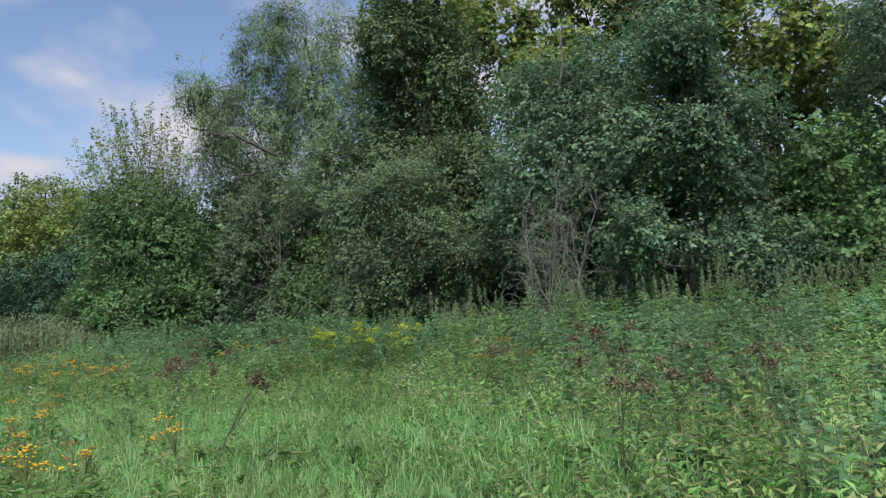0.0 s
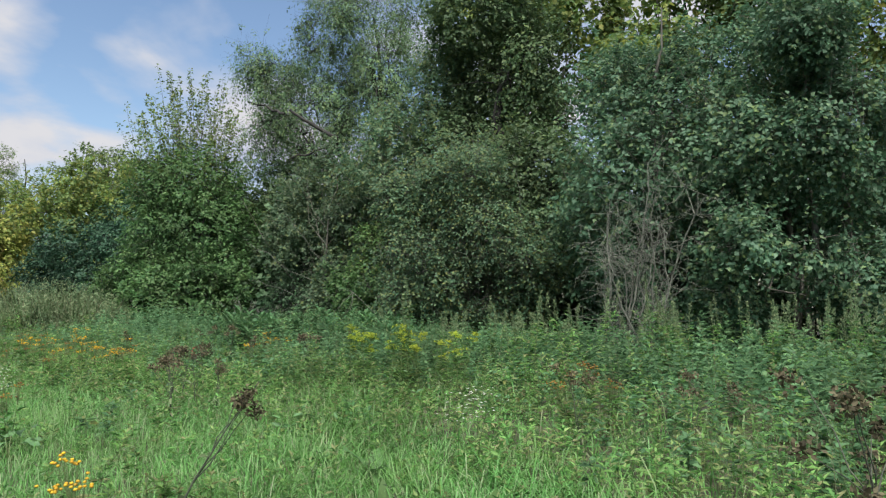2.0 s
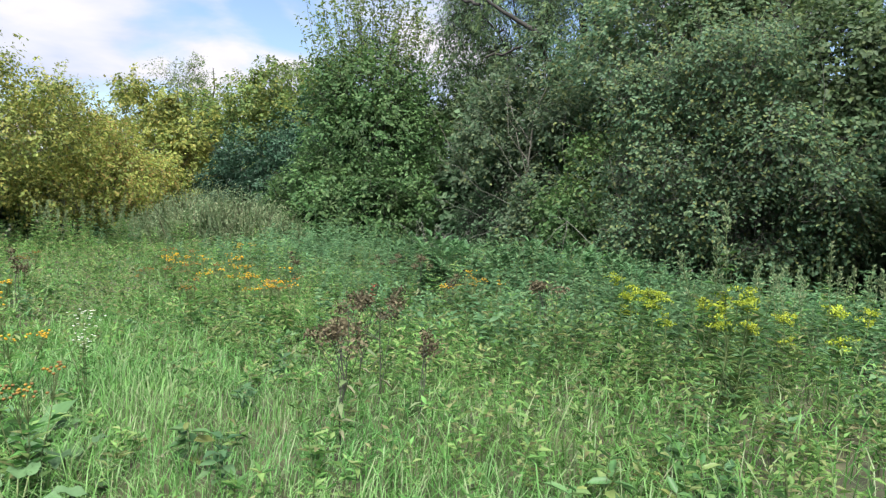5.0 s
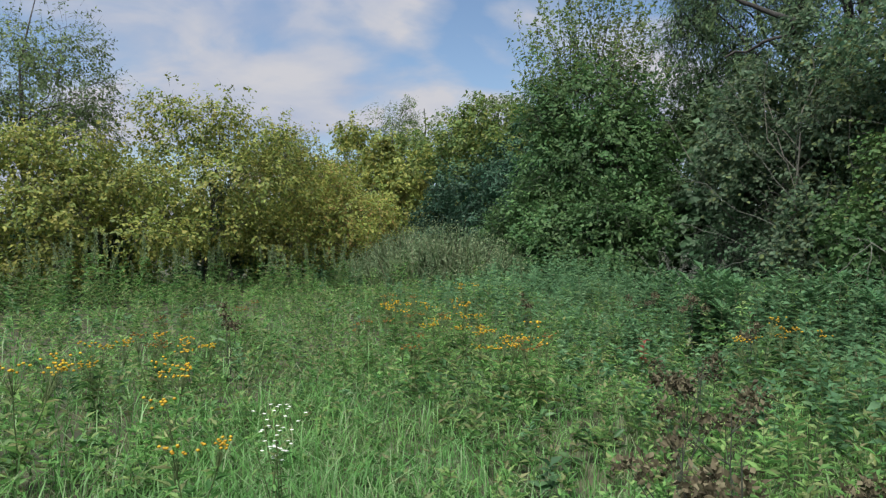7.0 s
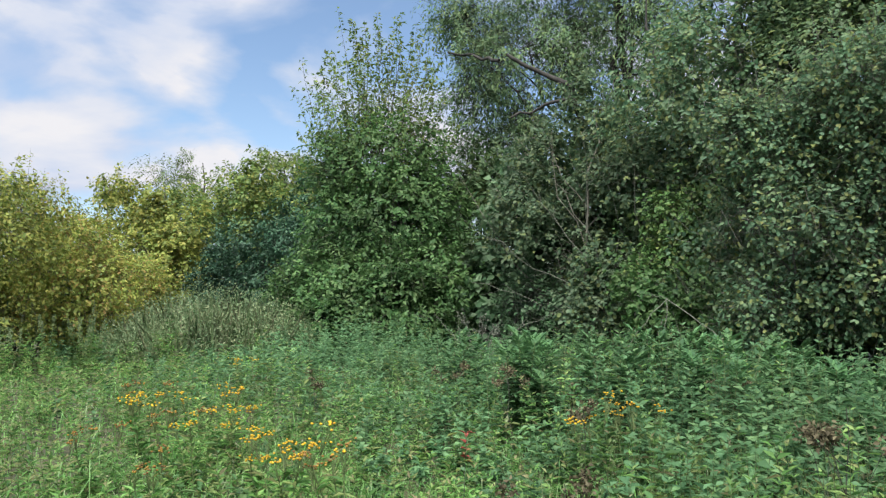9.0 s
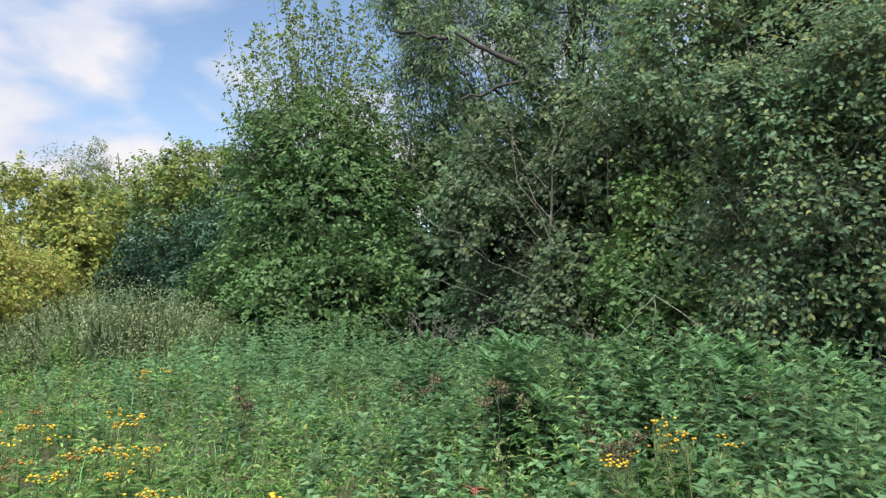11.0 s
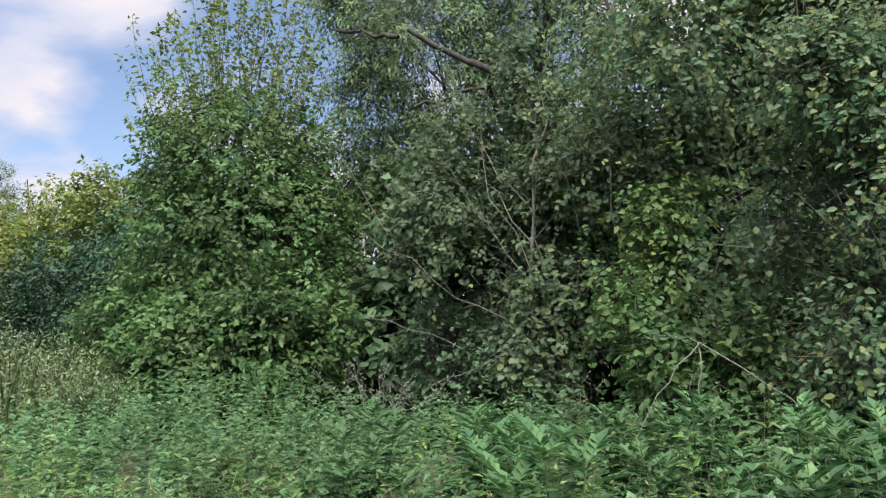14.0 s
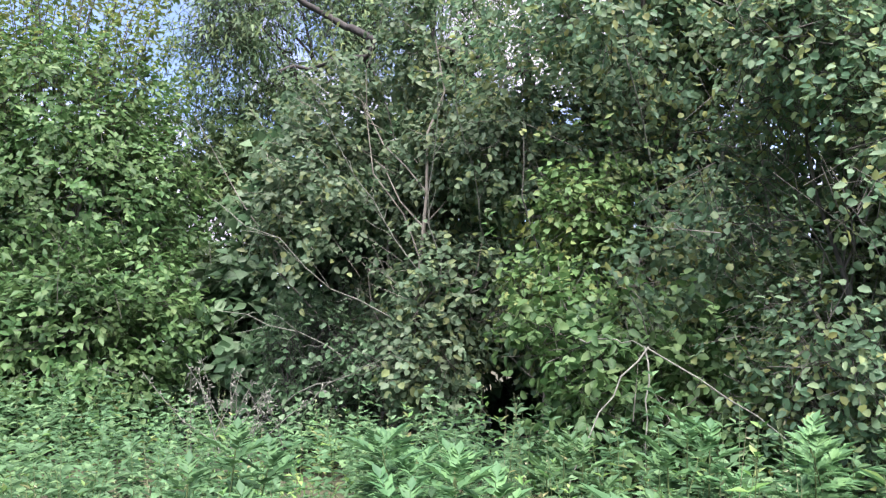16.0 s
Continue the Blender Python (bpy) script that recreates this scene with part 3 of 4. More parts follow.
tree("shade_bush", 31, (-10.2, 22.2), 2.2, [(0, 0, 1.0, 1.3, 0.9, 1.0), (0.8, -.2, 1.0, 1.0, 0.8, 0.8)], M_ALDER, M_BARK_DARK, 5, 0.03,
     "low dark bush with thin leaves and bare twigs", "bush", "thicket bushes", n=650, six=True, k=7, twig=0.45, leaf=0.085, width=0.07, stick=0.9, inner=0.6)
tree("hazel_bush", 32, (-4.3, 18.9), 4.9, [(-1.0, 0, 1.5, 0.9, 1.0, 0.9), (0.4, -.2, 1.3, 1.1, 0.9, 0.9), (1.5, 0, 1.3, 1.1, 0.9, 0.9), (-.9, -.2, 2.6, 1.1, 1.0, 1.0), (0.6, -.4, 2.5, 1.2, 0.9, 1.0), (1.8, -.1, 2.6, 1.1, 0.9, 1.1), (-.6, 0, 3.8, 1.1, 0.9, 1.0), (0.8, -.2, 3.8, 1.2, 0.9, 1.0)], M_MIXED, M_BARK, 4, 0.035,
     "drooping hazel branches with large leaves", "bush", "thicket bushes", n=5200, stick=0.6, six=True, k=8, twig=0.5, leaf=0.07, width=0.056, inner=0.65, gap=-0.6)


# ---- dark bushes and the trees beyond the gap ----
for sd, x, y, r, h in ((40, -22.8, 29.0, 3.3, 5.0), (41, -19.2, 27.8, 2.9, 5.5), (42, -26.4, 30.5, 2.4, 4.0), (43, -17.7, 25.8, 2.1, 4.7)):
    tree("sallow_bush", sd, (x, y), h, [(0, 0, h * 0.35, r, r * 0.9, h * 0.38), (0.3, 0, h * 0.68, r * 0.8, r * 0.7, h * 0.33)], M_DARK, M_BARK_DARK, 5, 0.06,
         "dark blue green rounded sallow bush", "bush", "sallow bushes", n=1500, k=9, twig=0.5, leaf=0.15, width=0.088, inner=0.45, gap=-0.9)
FR = dict(k=9, twig=0.8, leaf=0.23, width=0.16, inner=0.55, gap=-0.95)
for sd, x, y, r, h, m in ((50, -27.2, 38.4, 3.2, 8.4, M_TOP), (51, -31.5, 37.0, 3.4, 7.5, M_TOP), (52, -36.0, 37.5, 3.4, 7.4, M_TOP), (53, -22.6, 38.5, 3.2, 7.6, M_TOP), (54, -33, 33.0, 2.6, 6.6, M_OLIVE), (57, -29.4, 36.4, 2.8, 7.4, M_TOP), (58, -25, 36.5, 2.8, 6.8, M_TOP), (59, -40.5, 36, 3.2, 7.6, M_OLIVE)):
    h *= 1.2
    tree("aspen_tree", sd, (x, y), h, [(0, 0, h * 0.3, r, r, h * 0.28), (0.4, 0, h * 0.55, r * 0.9, r * 0.9, h * 0.3), (-.3, 0, h * 0.78, r * 0.6, r * 0.6, h * 0.2)], m, M_BARK, 2, 0.14,
         "yellow green tree in the row beyond the meadow", "tree", "far row", n=1050, **FR)
tree("grey_willow_tree", 55, (-39.8, 41.0), 13.0, [(0, 0, 9, 3.2, 3, 3.2), (-2.2, 0, 7, 2.6, 2.4, 2.4), (2.4, 0, 6.8, 2.6, 2.4, 2.2)], M_FAR, M_BARK, 3, 0.2,
     "sparse grey green willow far beyond the meadow", "tree", "far row", n=1000, gap=-0.3, k=9, twig=0.9, leaf=0.2, width=0.07, stick=0.9, inner=0.7)
tree("round_oak_tree", 56, (-46.9, 58.2), 15.6, [(0, 0, 9, 5, 5, 4.5), (0, 0, 12, 4, 4, 3.4), (4, 0, 10, 3.6, 3.6, 3.6)], M_FAR, M_BARK, 1, 0.4,
     "round topped oak in the far distance", "tree", "far row", n=1300, k=8, twig=1.1, leaf=0.34, width=0.24, inner=0.4)

# ---- yellowing bushes on the other side ----
LB = dict(k=10, twig=0.5, leaf=0.105, width=0.07, inner=0.6)
for sd, x, y, r, h, m in ((60, -21.8, 16.6, 2.4, 5.6, M_OLIVE), (61, -22.8, 19.6, 2.2, 5.0, M_YELLOW), (62, -23.9, 22.2, 2.0, 3.9, M_YELLOW), (63, -20.8, 12.6, 2.4, 4.0, M_OLIVE),
                         (64, -21.2, 8.4, 2.4, 3.9, M_YELLOW), (65, -22.0, 4.0, 2.4, 4.2, M_OLIVE), (66, -25.6, 19.6, 2.6, 6.0, M_OLIVE), (67, -25.4, 14.6, 2.4, 4.8, M_OLIVE), (68, -26.5, 23.8, 2.4, 5.2, M_OLIVE), (69, -25, 9.5, 2.4, 4.4, M_OLIVE)):
    tree("blackthorn_bush", sd, (x, y), h, [(0.6, 0, h * 0.24, r * 0.9, r, h * 0.15), (0.3, 0, h * 0.38, r * 0.95, r, h * 0.22), (0.2, 0.1, h * 0.5, r, r, h * 0.25), (0, 0.3, h * 0.68, r * 0.85, r * 0.9, h * 0.22), (-.2, -.5, h * 0.82, r * 0.55, r * 0.6, h * 0.16)], m, M_BARK, 6, 0.06,
         "tall bush with yellowing autumn leaves and bare stems below", "bush", "yellowing bushes", n=2400 if x > -24 else 600, gap=-0.8, **LB)
for sd, x, y in ((71, -23.6, 17.6), (72, -23.4, 13.6), (73, -24.4, 21.4), (74, -23.6, 9.6), (75, -24.4, 5.6)):
    tree("undergrowth_bush", sd, (x, y), 2.4, [(0, 0, 0.9, 1.8, 2.2, 0.9), (0, 0, 1.7, 1.6, 1.8, 0.8)], M_ALDER, M_BARK_DARK, 4, 0.05,
         "dark undergrowth behind the yellowing bushes", "bush", "undergrowth", n=520, k=8, twig=0.5, leaf=0.21, width=0.17, inner=0.7)
tree("sparse_willow_tree", 70, (-26.6, 13.4), 8.4, [(0, 0, 6.6, 2.3, 2.4, 1.7), (-.6, 1.3, 5.3, 2.0, 1.9, 1.4), (0.6, -1.3, 5.3, 2.0, 1.9, 1.4)], M_FAR, M_BARK, 3, 0.1,
     "thin leaved willow standing over the yellowing bushes", "tree", "yellowing bushes", limbs=18, split=0, lumpy=0.2, n=1100, gap=-0.4, k=9, twig=0.6, leaf=0.12, width=0.06, stick=1.0, inner=0.8)

# ---- meadow ----
HEDGE = ((-60, 24.6), (-20, 24.6), (-17, 23.6), (-13, 22.2), (-9, 21.0), (-6, 19.9), (-3.5, 17.9), (0.0, 15.9), (3.5, 15.6), (9, 15.8), (40, 17))
TRACK = ((0.65, 0.6), (0.1, 2.6), (-0.36, 3.8), (-2.56, 6.1), (-3.7, 7.0), (-4.4, 8.0), (-5.5, 9.4), (-6.2, 11.2), (-7.5, 13.4))


def hedge_y(x):
    return np.interp(x, [p[0] for p in HEDGE], [p[1] for p in HEDGE])


def off_track(x, y):
    """Distance from the line walked."""
    d = np.full(np.shape(x), 1e9)
    for (ax, ay), (bx, by) in zip(TRACK, TRACK[1:]):
        ux, uy = bx - ax, by - ay
        s = np.clip(((x - ax) * ux + (y - ay) * uy) / (ux * ux + uy * uy), 0, 1)
        d = np.minimum(d, np.hypot(x - ax - s * ux, y - ay - s * uy))
    return d


def bump2(x, y, cx, cy, rx, ry=None):
    return np.exp(-(((x - cx) / rx) ** 2 + ((y - cy) / (ry or rx)) ** 2))


mix_a, mix_b = waves(np.random.default_rng(5), 0.55), waves(np.random.default_rng(6), 1.3)


def grassy(x, y):
    """1 where grass rules, 0 where herbs do."""
    p = np.stack([x, y, 0 * x], -1)
    g = 1.25 * bump2(x, y, -1.7, 5.0, 2.6, 3.6) + 1.0 * bump2(x, y, -5.9, 9.0, 1.5, 1.2) + 0.9 * bump2(x, y, -4.0, 7.6, 1.5, 1.2) + 0.35 * bump2(x, y, -9, 9, 5, 4)
    return np.clip(g + 0.22 * mix_b(p), 0, 1)


def herb_height(x, y):
    p = np.stack([x, y, 0 * x], -1)
    d = hedge_y(x) - y
    h = 0.53 + 0.13 * mix_a(p) + 0.11 * mix_b(p * 1.4)
    h += 0.32 * np.exp(-(d / 4.0) ** 2) + 0.16 * bump2(x, y, 2.5, 9, 2.5, 4) + 0.28 * bump2(x, y, -5.8, 15.8, 1.8, 1.6) + 0.12 * np.clip((-13 - x) / 5, 0, 1)
    h -= 0.20 * np.exp(-(off_track(x, y) / 0.9) ** 2)
    return h * (1 - 0.42 * grassy(x, y))


def scatter(rng, dens, x0, x1, y0, y1):
    """Random places with a density per square metre given by dens(x, y)."""
    top = 1.0 * dens.top
    n = int(top * (x1 - x0) * (y1 - y0))
    x, y = rng.uniform(x0, x1, n), rng.uniform(y0, y1, n)
    ok = rng.random(n) * top < dens(x, y)
    return x[ok], y[ok]


def grass_density(x, y):
    d = off_track(x, y)
    near = np.where(d < 2.8, 960.0, np.where(d < 6, 270.0, 55.0))
    return near * (0.18 + 0.82 * grassy(x, y)) * (y < hedge_y(x) + 0.6) * (x > -21) * np.where(y < 0, 0.3, 1.0)


grass_density.top = 960.0
rng = np.random.default_rng(100)
x, y = scatter(rng, grass_density, -21, 13, -7, 24)
n = len(x)
far = np.clip(off_track(x, y) / 6, 0, 1)
h = rng.uniform(0.5, 1.15, n) * (0.33 + 0.12 * far) * (1 + 0.45 * (rng.random(n) < 0.05))
h *= 1 - 0.35 * np.exp(-(off_track(x, y) / 0.8) ** 2)
w = rng.uniform(0.0026, 0.0056, n) * (1 + 1.5 * far)
tuft = waves(np.random.default_rng(7), 2.2)
az = 2.6 * tuft(np.stack([x, y, 0 * x], -1)) + rng.normal(size=n) * 1.7
lean = rng.uniform(0.3, 1.5, n)
D = np.stack([np.cos(az), np.sin(az), 0 * az], -1)
S = np.stack([-np.sin(az), np.cos(az), 0 * az], -1)
B = np.stack([x, y, ground_z(x, y) - 0.02], -1)
Z = np.array([0, 0, 1.0])
m1 = B + D * (lean * h * 0.16)[:, None] + Z * (h * 0.5)[:, None]
m2 = B + D * (lean * h * 0.45)[:, None] + Z * (h * (0.86 - 0.14 * lean))[:, None]
m3 = B + D * (lean * h * 0.85)[:, None] + Z * (h * (1.02 - 0.45 * lean))[:, None]
sw = S * w[:, None] * 0.5
acc = Acc()
v = np.stack([B - sw, B + sw, m1 + sw, m1 - sw, m2 + sw * 0.8, m2 - sw * 0.8, m3], 1)
i = np.arange(n)[:, None] * 7
acc.add(v, np.concatenate([i + np.array([[0, 1, 2, 3]]), i + np.array([[3, 2, 4, 5]])]))
acc.f.append(i + np.array([[5, 4, 6]]))
tagged(part("meadow_grass", acc, M_GRASS), "long soft green grass blades in the meadow", "grass", kind="stuff")


def herbs(name, seed, dens, mat, label, pairs=9, leaf=0.085, width=0.042, hscale=1.0, x0=-21, x1=13, y0=-7, y1=24.5, lift=0.25, six=False, spread=1.0):
    """Leafy stems with crosswise pairs of leaves, packed over the ground."""
    rng = np.random.default_rng(seed)
    x, y = scatter(rng, dens, x0, x1, y0, y1)
    n = len(x)
    h = herb_height(x, y) * hscale * (rng.uniform(0.5, 1.1, n) + 0.25 * (rng.random(n) < 0.12))
    far = 1 + 0.3 * np.clip((off_track(x, y) - 4) / 6, 0, 1)
    tilt = rng.normal(size=(n, 2)) * 0.14
    B = np.stack([x, y, ground_z(x, y)], -1)
    T = B + np.concatenate([tilt * h[:, None], h[:, None]], 1)
    lf, st = Acc(), Acc()
    near = off_track(x, y) < 5
    sticks(st, B[near], T[near], 0.004)
    a0 = rng.uniform(0, 6.28, n)
    for k in range(pairs):
        s = 0.25 + 0.75 * (k + 0.5) / pairs
        size = (0.55 + 0.9 * math.sin(math.pi * min(1, 0.25 + 0.7 * (1 - s)))) * rng.uniform(0.7, 1.25, n) * far
        if k == pairs - 1:
            size = size * 0.8
        p = B + (T - B) * s + rng.normal(size=(n, 3)) * 0.012
        for sg in (0, math.pi):
            a = a0 + k * 1.4 + sg + rng.normal(size=n) * 0.25
            d = np.stack([np.cos(a) * spread, np.sin(a) * spread, lift + 0.5 * (s > 0.85) + rng.normal(size=n) * 0.25], -1)
            nm = np.array([0, 0, 1.0]) + rng.normal(size=(n, 3)) * 0.25
            leaves(lf, p, d, nm, leaf * size, width * size, bend=0.25, six=six)
    ob = tagged(part(name, lf, mat), label, "herbs", kind="stuff")
    part("stems", st, M_STEM, ob)
    return ob


def herb_density(near, mid, far, pick):
    def dens(x, y):
        d = off_track(x, y)
        v = np.where(d < 3, near, np.where(d < 6.5, mid, far))
        return v * (y < hedge_y(x) + 0.9) * (x > -20.8) * np.where((y < 0) | (x > 9), 0.3, 1.0) * pick(x, y)
    dens.top = float(max(near, mid, far))
    return dens


def teal(x, y):
    """Nettles: towards the thicket."""
    p = np.stack([x, y, 0 * x], -1)
    d = hedge_y(x) - y
    return np.clip(1.12 - d / 7.3 + 0.35 * mix_a(p) + 0.5 * bump2(x, y, 3, 6, 2.2, 4) + 0.5 * bump2(x, y, -7.6, 14.2, 3.0, 2.0), 0.03, 1) * (1 - grassy(x, y) ** 0.5 * 0.95)


def mixed(x, y):
    return np.clip(1.05 - teal(x, y), 0, 1) * (1 - grassy(x, y) * 0.72)


herbs("nettle_patch", 101, herb_density(54, 34, 20, teal), M_NETTLE, "dense blue green nettles in front of the thicket", 12, 0.058, 0.033)
herbs("meadow_herbs", 102, herb_density(42, 22, 15, mixed), M_HERB, "mixed green and browning meadow herbs", 10, 0.05, 0.019, 1.0, lift=0.5)


def broad(x, y):
    p = np.stack([x, y, 0 * x], -1)
    return np.clip(0.25 + 0.9 * mix_b(p * 1.3 + 5.0), 0, 1) * (1 - 0.8 * grassy(x, y))


herbs("broad_leaved_herbs", 103, herb_density(6, 3.5, 1.2, broad), M_DOCK, "broad leaved pale green herbs among the nettles", 7, 0.075, 0.034, 0.85, six=True)


def sparse(x, y):
    return 0 * x + 1.0


# dry stems standing up between the herbs
rng = np.random.default_rng(104)
x, y = scatter(rng, herb_density(5, 4, 2, sparse), -21, 9, 0, 24)
B = np.stack([x, y, ground_z(x, y)], -1)
h = (herb_height(x, y) * rng.uniform(0.9, 1.45, len(x))).clip(0, 1.15) * np.where(off_track(x, y) < 0.7, 0.6, 1.0)
T = B + np.stack([rng.normal(size=len(x)) * 0.12, rng.normal(size=len(x)) * 0.12, h], -1)
acc = Acc()
sticks(acc, B, T, 0.0035)
q = np.repeat(np.arange(len(x)), 6)
leaves(acc, B[q] + (T - B)[q] * rng.uniform(0.75, 1.0, (len(q), 1)), rng.normal(size=(len(q), 3)) + [0, 0, 0.8], rng.normal(size=(len(q), 3)), 0.03, 0.012)
tagged(part("dry_stems", acc, M_DRYGRASS), "thin dry seed stems standing in the meadow", "dead plant", kind="stuff")


# ---- single plants of the meadow ----
def thing(name, label, category, group=""):
    return tagged(new(name), label, category, group)


def put(ob, x, y, turn=0.0, size=1.0, lean=0.0):
    m = pose(x, y, float(ground_z(x, y)), lean, 0, turn) @ Matrix.Scale(size, 4)
    return copy_thing(ob, m)


def buttons(acc, P, r, h):
    """Small domed flower heads."""
    n = len(P)
    an = np.linspace(0, 2 * np.pi, 6, endpoint=False)
    ring = np.stack([np.cos(an), np.sin(an), 0 * an], -1) * r
    v = np.concatenate([P[:, None] + ring[None], P[:, None] + ring[None] * 0.6 + np.array([0, 0, h]), (P + np.array([0, 0, h * 1.15]))[:, None], (P - np.array([0, 0, h]))[:, None]], 1)
    i = np.arange(n)[:, None] * 14
    q = [[j, (j + 1) % 6, 6 + (j + 1) % 6, 6 + j] for j in range(6)]
    t = [[6 + j, 6 + (j + 1) % 6, 12] for j in range(6)] + [[(j + 1) % 6, j, 13] for j in range(6)]
    acc.add(v, np.concatenate([i + np.array([f]) for f in q]))
    acc.f.append(np.concatenate([i + np.array([f]) for f in t]) + acc.n - len(v) * 14)


def lance_leaves(acc, rng, path, n, length, width, s0=0.1, s1=1.0, lift=0.5):
    s = rng.uniform(s0, s1, n) * (len(path) - 1)
    a = np.floor(s).astype(int).clip(0, len(path) - 2)
    p = path[a] + (path[a + 1] - path[a]) * (s - a)[:, None]
    az = rng.uniform(0, 6.28, n)
    d = np.stack([np.cos(az), np.sin(az), lift + rng.normal(size=n) * 0.3], -1)
    leaves(acc, p, d, np.array([0, 0, 1.0]) + rng.normal(size=(n, 3)) * 0.2, length * rng.uniform(0.6, 1.2, n), width * rng.uniform(0.7, 1.2, n), bend=0.25)


def tansy(seed, mat, label, stems=4, height=0.64):
    rng = np.random.default_rng(seed)
    ob = thing("tansy_plant", label, "flower", "tansies")
    fol = Acc()
    for s in range(stems):
        st, fl = Acc(), Acc()
        top = np.array([*(rng.normal(size=2) * 0.11), height * rng.uniform(0.8, 1.1)])
        path = limb_path(rng, (*(rng.normal(size=2) * 0.03), 0), top, 6, 0.06)
        tube(st, path, 0.004 * np.linspace(1, 0.6, 6), 4)
        k = rng.integers(9, 17)
        p = top + np.stack([rng.normal(size=k) * 0.032, rng.normal(size=k) * 0.032, rng.normal(size=k) * 0.011 + 0.03], -1)
        sticks(st, np.repeat(path[-2:-1], k, 0), p, 0.0018)
        buttons(fl, p, 0.0095, 0.006)
        lance_leaves(fol, rng, path, 24, 0.10, 0.028, 0.1, 0.85)
        stalk = part("stem", st, M_STEM, ob)
        tagged(part("flower_head", fl, mat, stalk), kind="stuff")
    part("foliage", fol, M_HERB, ob)
    return ob


def dead_dock(seed, height=0.85, heads=7, lean=0.0, label="dead branching stalk with rusty brown seed heads", spreadv=0.22, thick=1.0, low=2):
    rng = np.random.default_rng(seed)
    ob = thing("withered_stalk", label, "dead plant", "withered stalks")
    st = Acc()
    main = limb_path(rng, (0, 0, -0.03), (lean, 0.03, height * 0.86), 8, 0.1)
    tube(st, main, 0.0048 * thick * np.linspace(1, 0.4, 8), 5)
    for h in range(heads):
        a = main[rng.integers(low, 7)]
        d = unit(np.array([*rng.normal(size=2), 1.3]))
        e = a + d * rng.uniform(0.5, 1.3) * spreadv * (1.2 if h else 0.4)
        e[2] = max(e[2], height * 0.76)
        br = Acc()
        tube(br, limb_path(rng, a, e, 5, 0.15), 0.0028 * thick * np.linspace(1, 0.5, 5), 4)
        bough = part("branch", br, M_STALK, ob)
        hd = Acc()
        n = int(52 * thick)
        p = e + rng.normal(size=(n, 3)) * np.array([0.024, 0.024, 0.02])
        leaves(hd, p, rng.normal(size=(n, 3)), rng.normal(size=(n, 3)), rng.uniform(0.018, 0.034, n), rng.uniform(0.012, 0.02, n))
        tagged(part("seed_head", hd, M_SEED, bough), kind="stuff")
    part("stem", st, M_STALK, ob)
    dry = Acc()
    lance_leaves(dry, rng, main, 7, 0.13, 0.03, 0.1, 0.6, -0.3)
    tagged(part("dry_foliage", dry, M_DRYGRASS, ob), kind="stuff")
    return ob


def goldenrod(seed, height=0.82):
    rng = np.random.default_rng(seed)
    ob = thing("goldenrod_plant", "goldenrod with arching bright yellow plumes", "flower", "goldenrods")
    fol = Acc()
    for s in range(3):
        st, fl = Acc(), Acc()
        top = np.array([*(rng.normal(size=2) * 0.13), height * rng.uniform(0.8, 1.08)])
        path = limb_path(rng, (*(rng.normal(size=2) * 0.05), 0), top, 7, 0.06)
        tube(st, path, 0.005 * np.linspace(1, 0.5, 7), 4)
        for _ in range(7):
            a = top - np.array([0, 0, rng.uniform(0, 0.10)])
            az = rng.uniform(0, 6.28)
            L = rng.uniform(0.05, 0.12)
            n = 26
            u = rng.random(n)[:, None]
            p = a + np.array([np.cos(az), np.sin(az), 0.35]) * u * L - np.array([0, 0, 0.35]) * (u * L) ** 1 * u + rng.normal(size=(n, 3)) * 0.007
            leaves(fl, p, rng.normal(size=(n, 3)) + [0, 0, 0.6], rng.normal(size=(n, 3)), 0.018, 0.012)
        lance_leaves(fol, rng, path, 40, 0.11, 0.022, 0.1, 0.92)
        stalk = part("stem", st, M_STEM, ob)
        tagged(part("plume", fl, M_GOLD, stalk), kind="stuff")
    part("foliage", fol, M_LIGHT, ob)
    return ob


def big_leaf(acc, p, az, length, width, rise, curl, segs=6):
    """A broad curved leaf with a folded midrib and wavy margin."""
    d = np.array([math.cos(az), math.sin(az), 0])
    s = np.array([-math.sin(az), math.cos(az), 0])
    v, f = [], []
    for k in range(segs + 1):
        u = k / segs
        c = np.asarray(p) + d * length * (u * math.cos(rise) + 0.15 * curl * u * u) + np.array([0, 0, length * (u * math.sin(rise) - curl * u * u)])
        w = width * math.sin(math.pi * min(0.97, 0.06 + u * 0.94)) ** 0.7 * (1 - 0.35 * u) if k else width * 0.06
        wob = 0.10 * width * math.sin(u * 11)
        v += [c + s * w * 0.5 + np.array([0, 0, w * 0.16 + wob]), c, c - s * w * 0.5 + np.array([0, 0, w * 0.16 - wob])]
        if k:
            a = 3 * k
            f += [[a - 3, a - 2, a + 1, a], [a - 2, a - 1, a + 2, a + 1]]
    acc.add(np.array(v), np.array(f))


def dock(seed, n=9, size=0.34, mat=None, label="broad leaved dock with long glossy green leaves", upright=0.8):
    rng = np.random.default_rng(seed)
    ob = thing("dock_plant", label, "plant", "docks")
    for k in range(n):
        acc = Acc()
        big_leaf(acc, (*(rng.normal(size=2) * 0.03), 0), k * 2.4 + rng.normal() * 0.3, size * rng.uniform(0.7, 1.25), size * rng.uniform(0.26, 0.36), upright * rng.uniform(0.6, 1.3), rng.uniform(0.15, 0.6))
        part("leaf", acc, mat or M_DOCK, ob)
    return ob


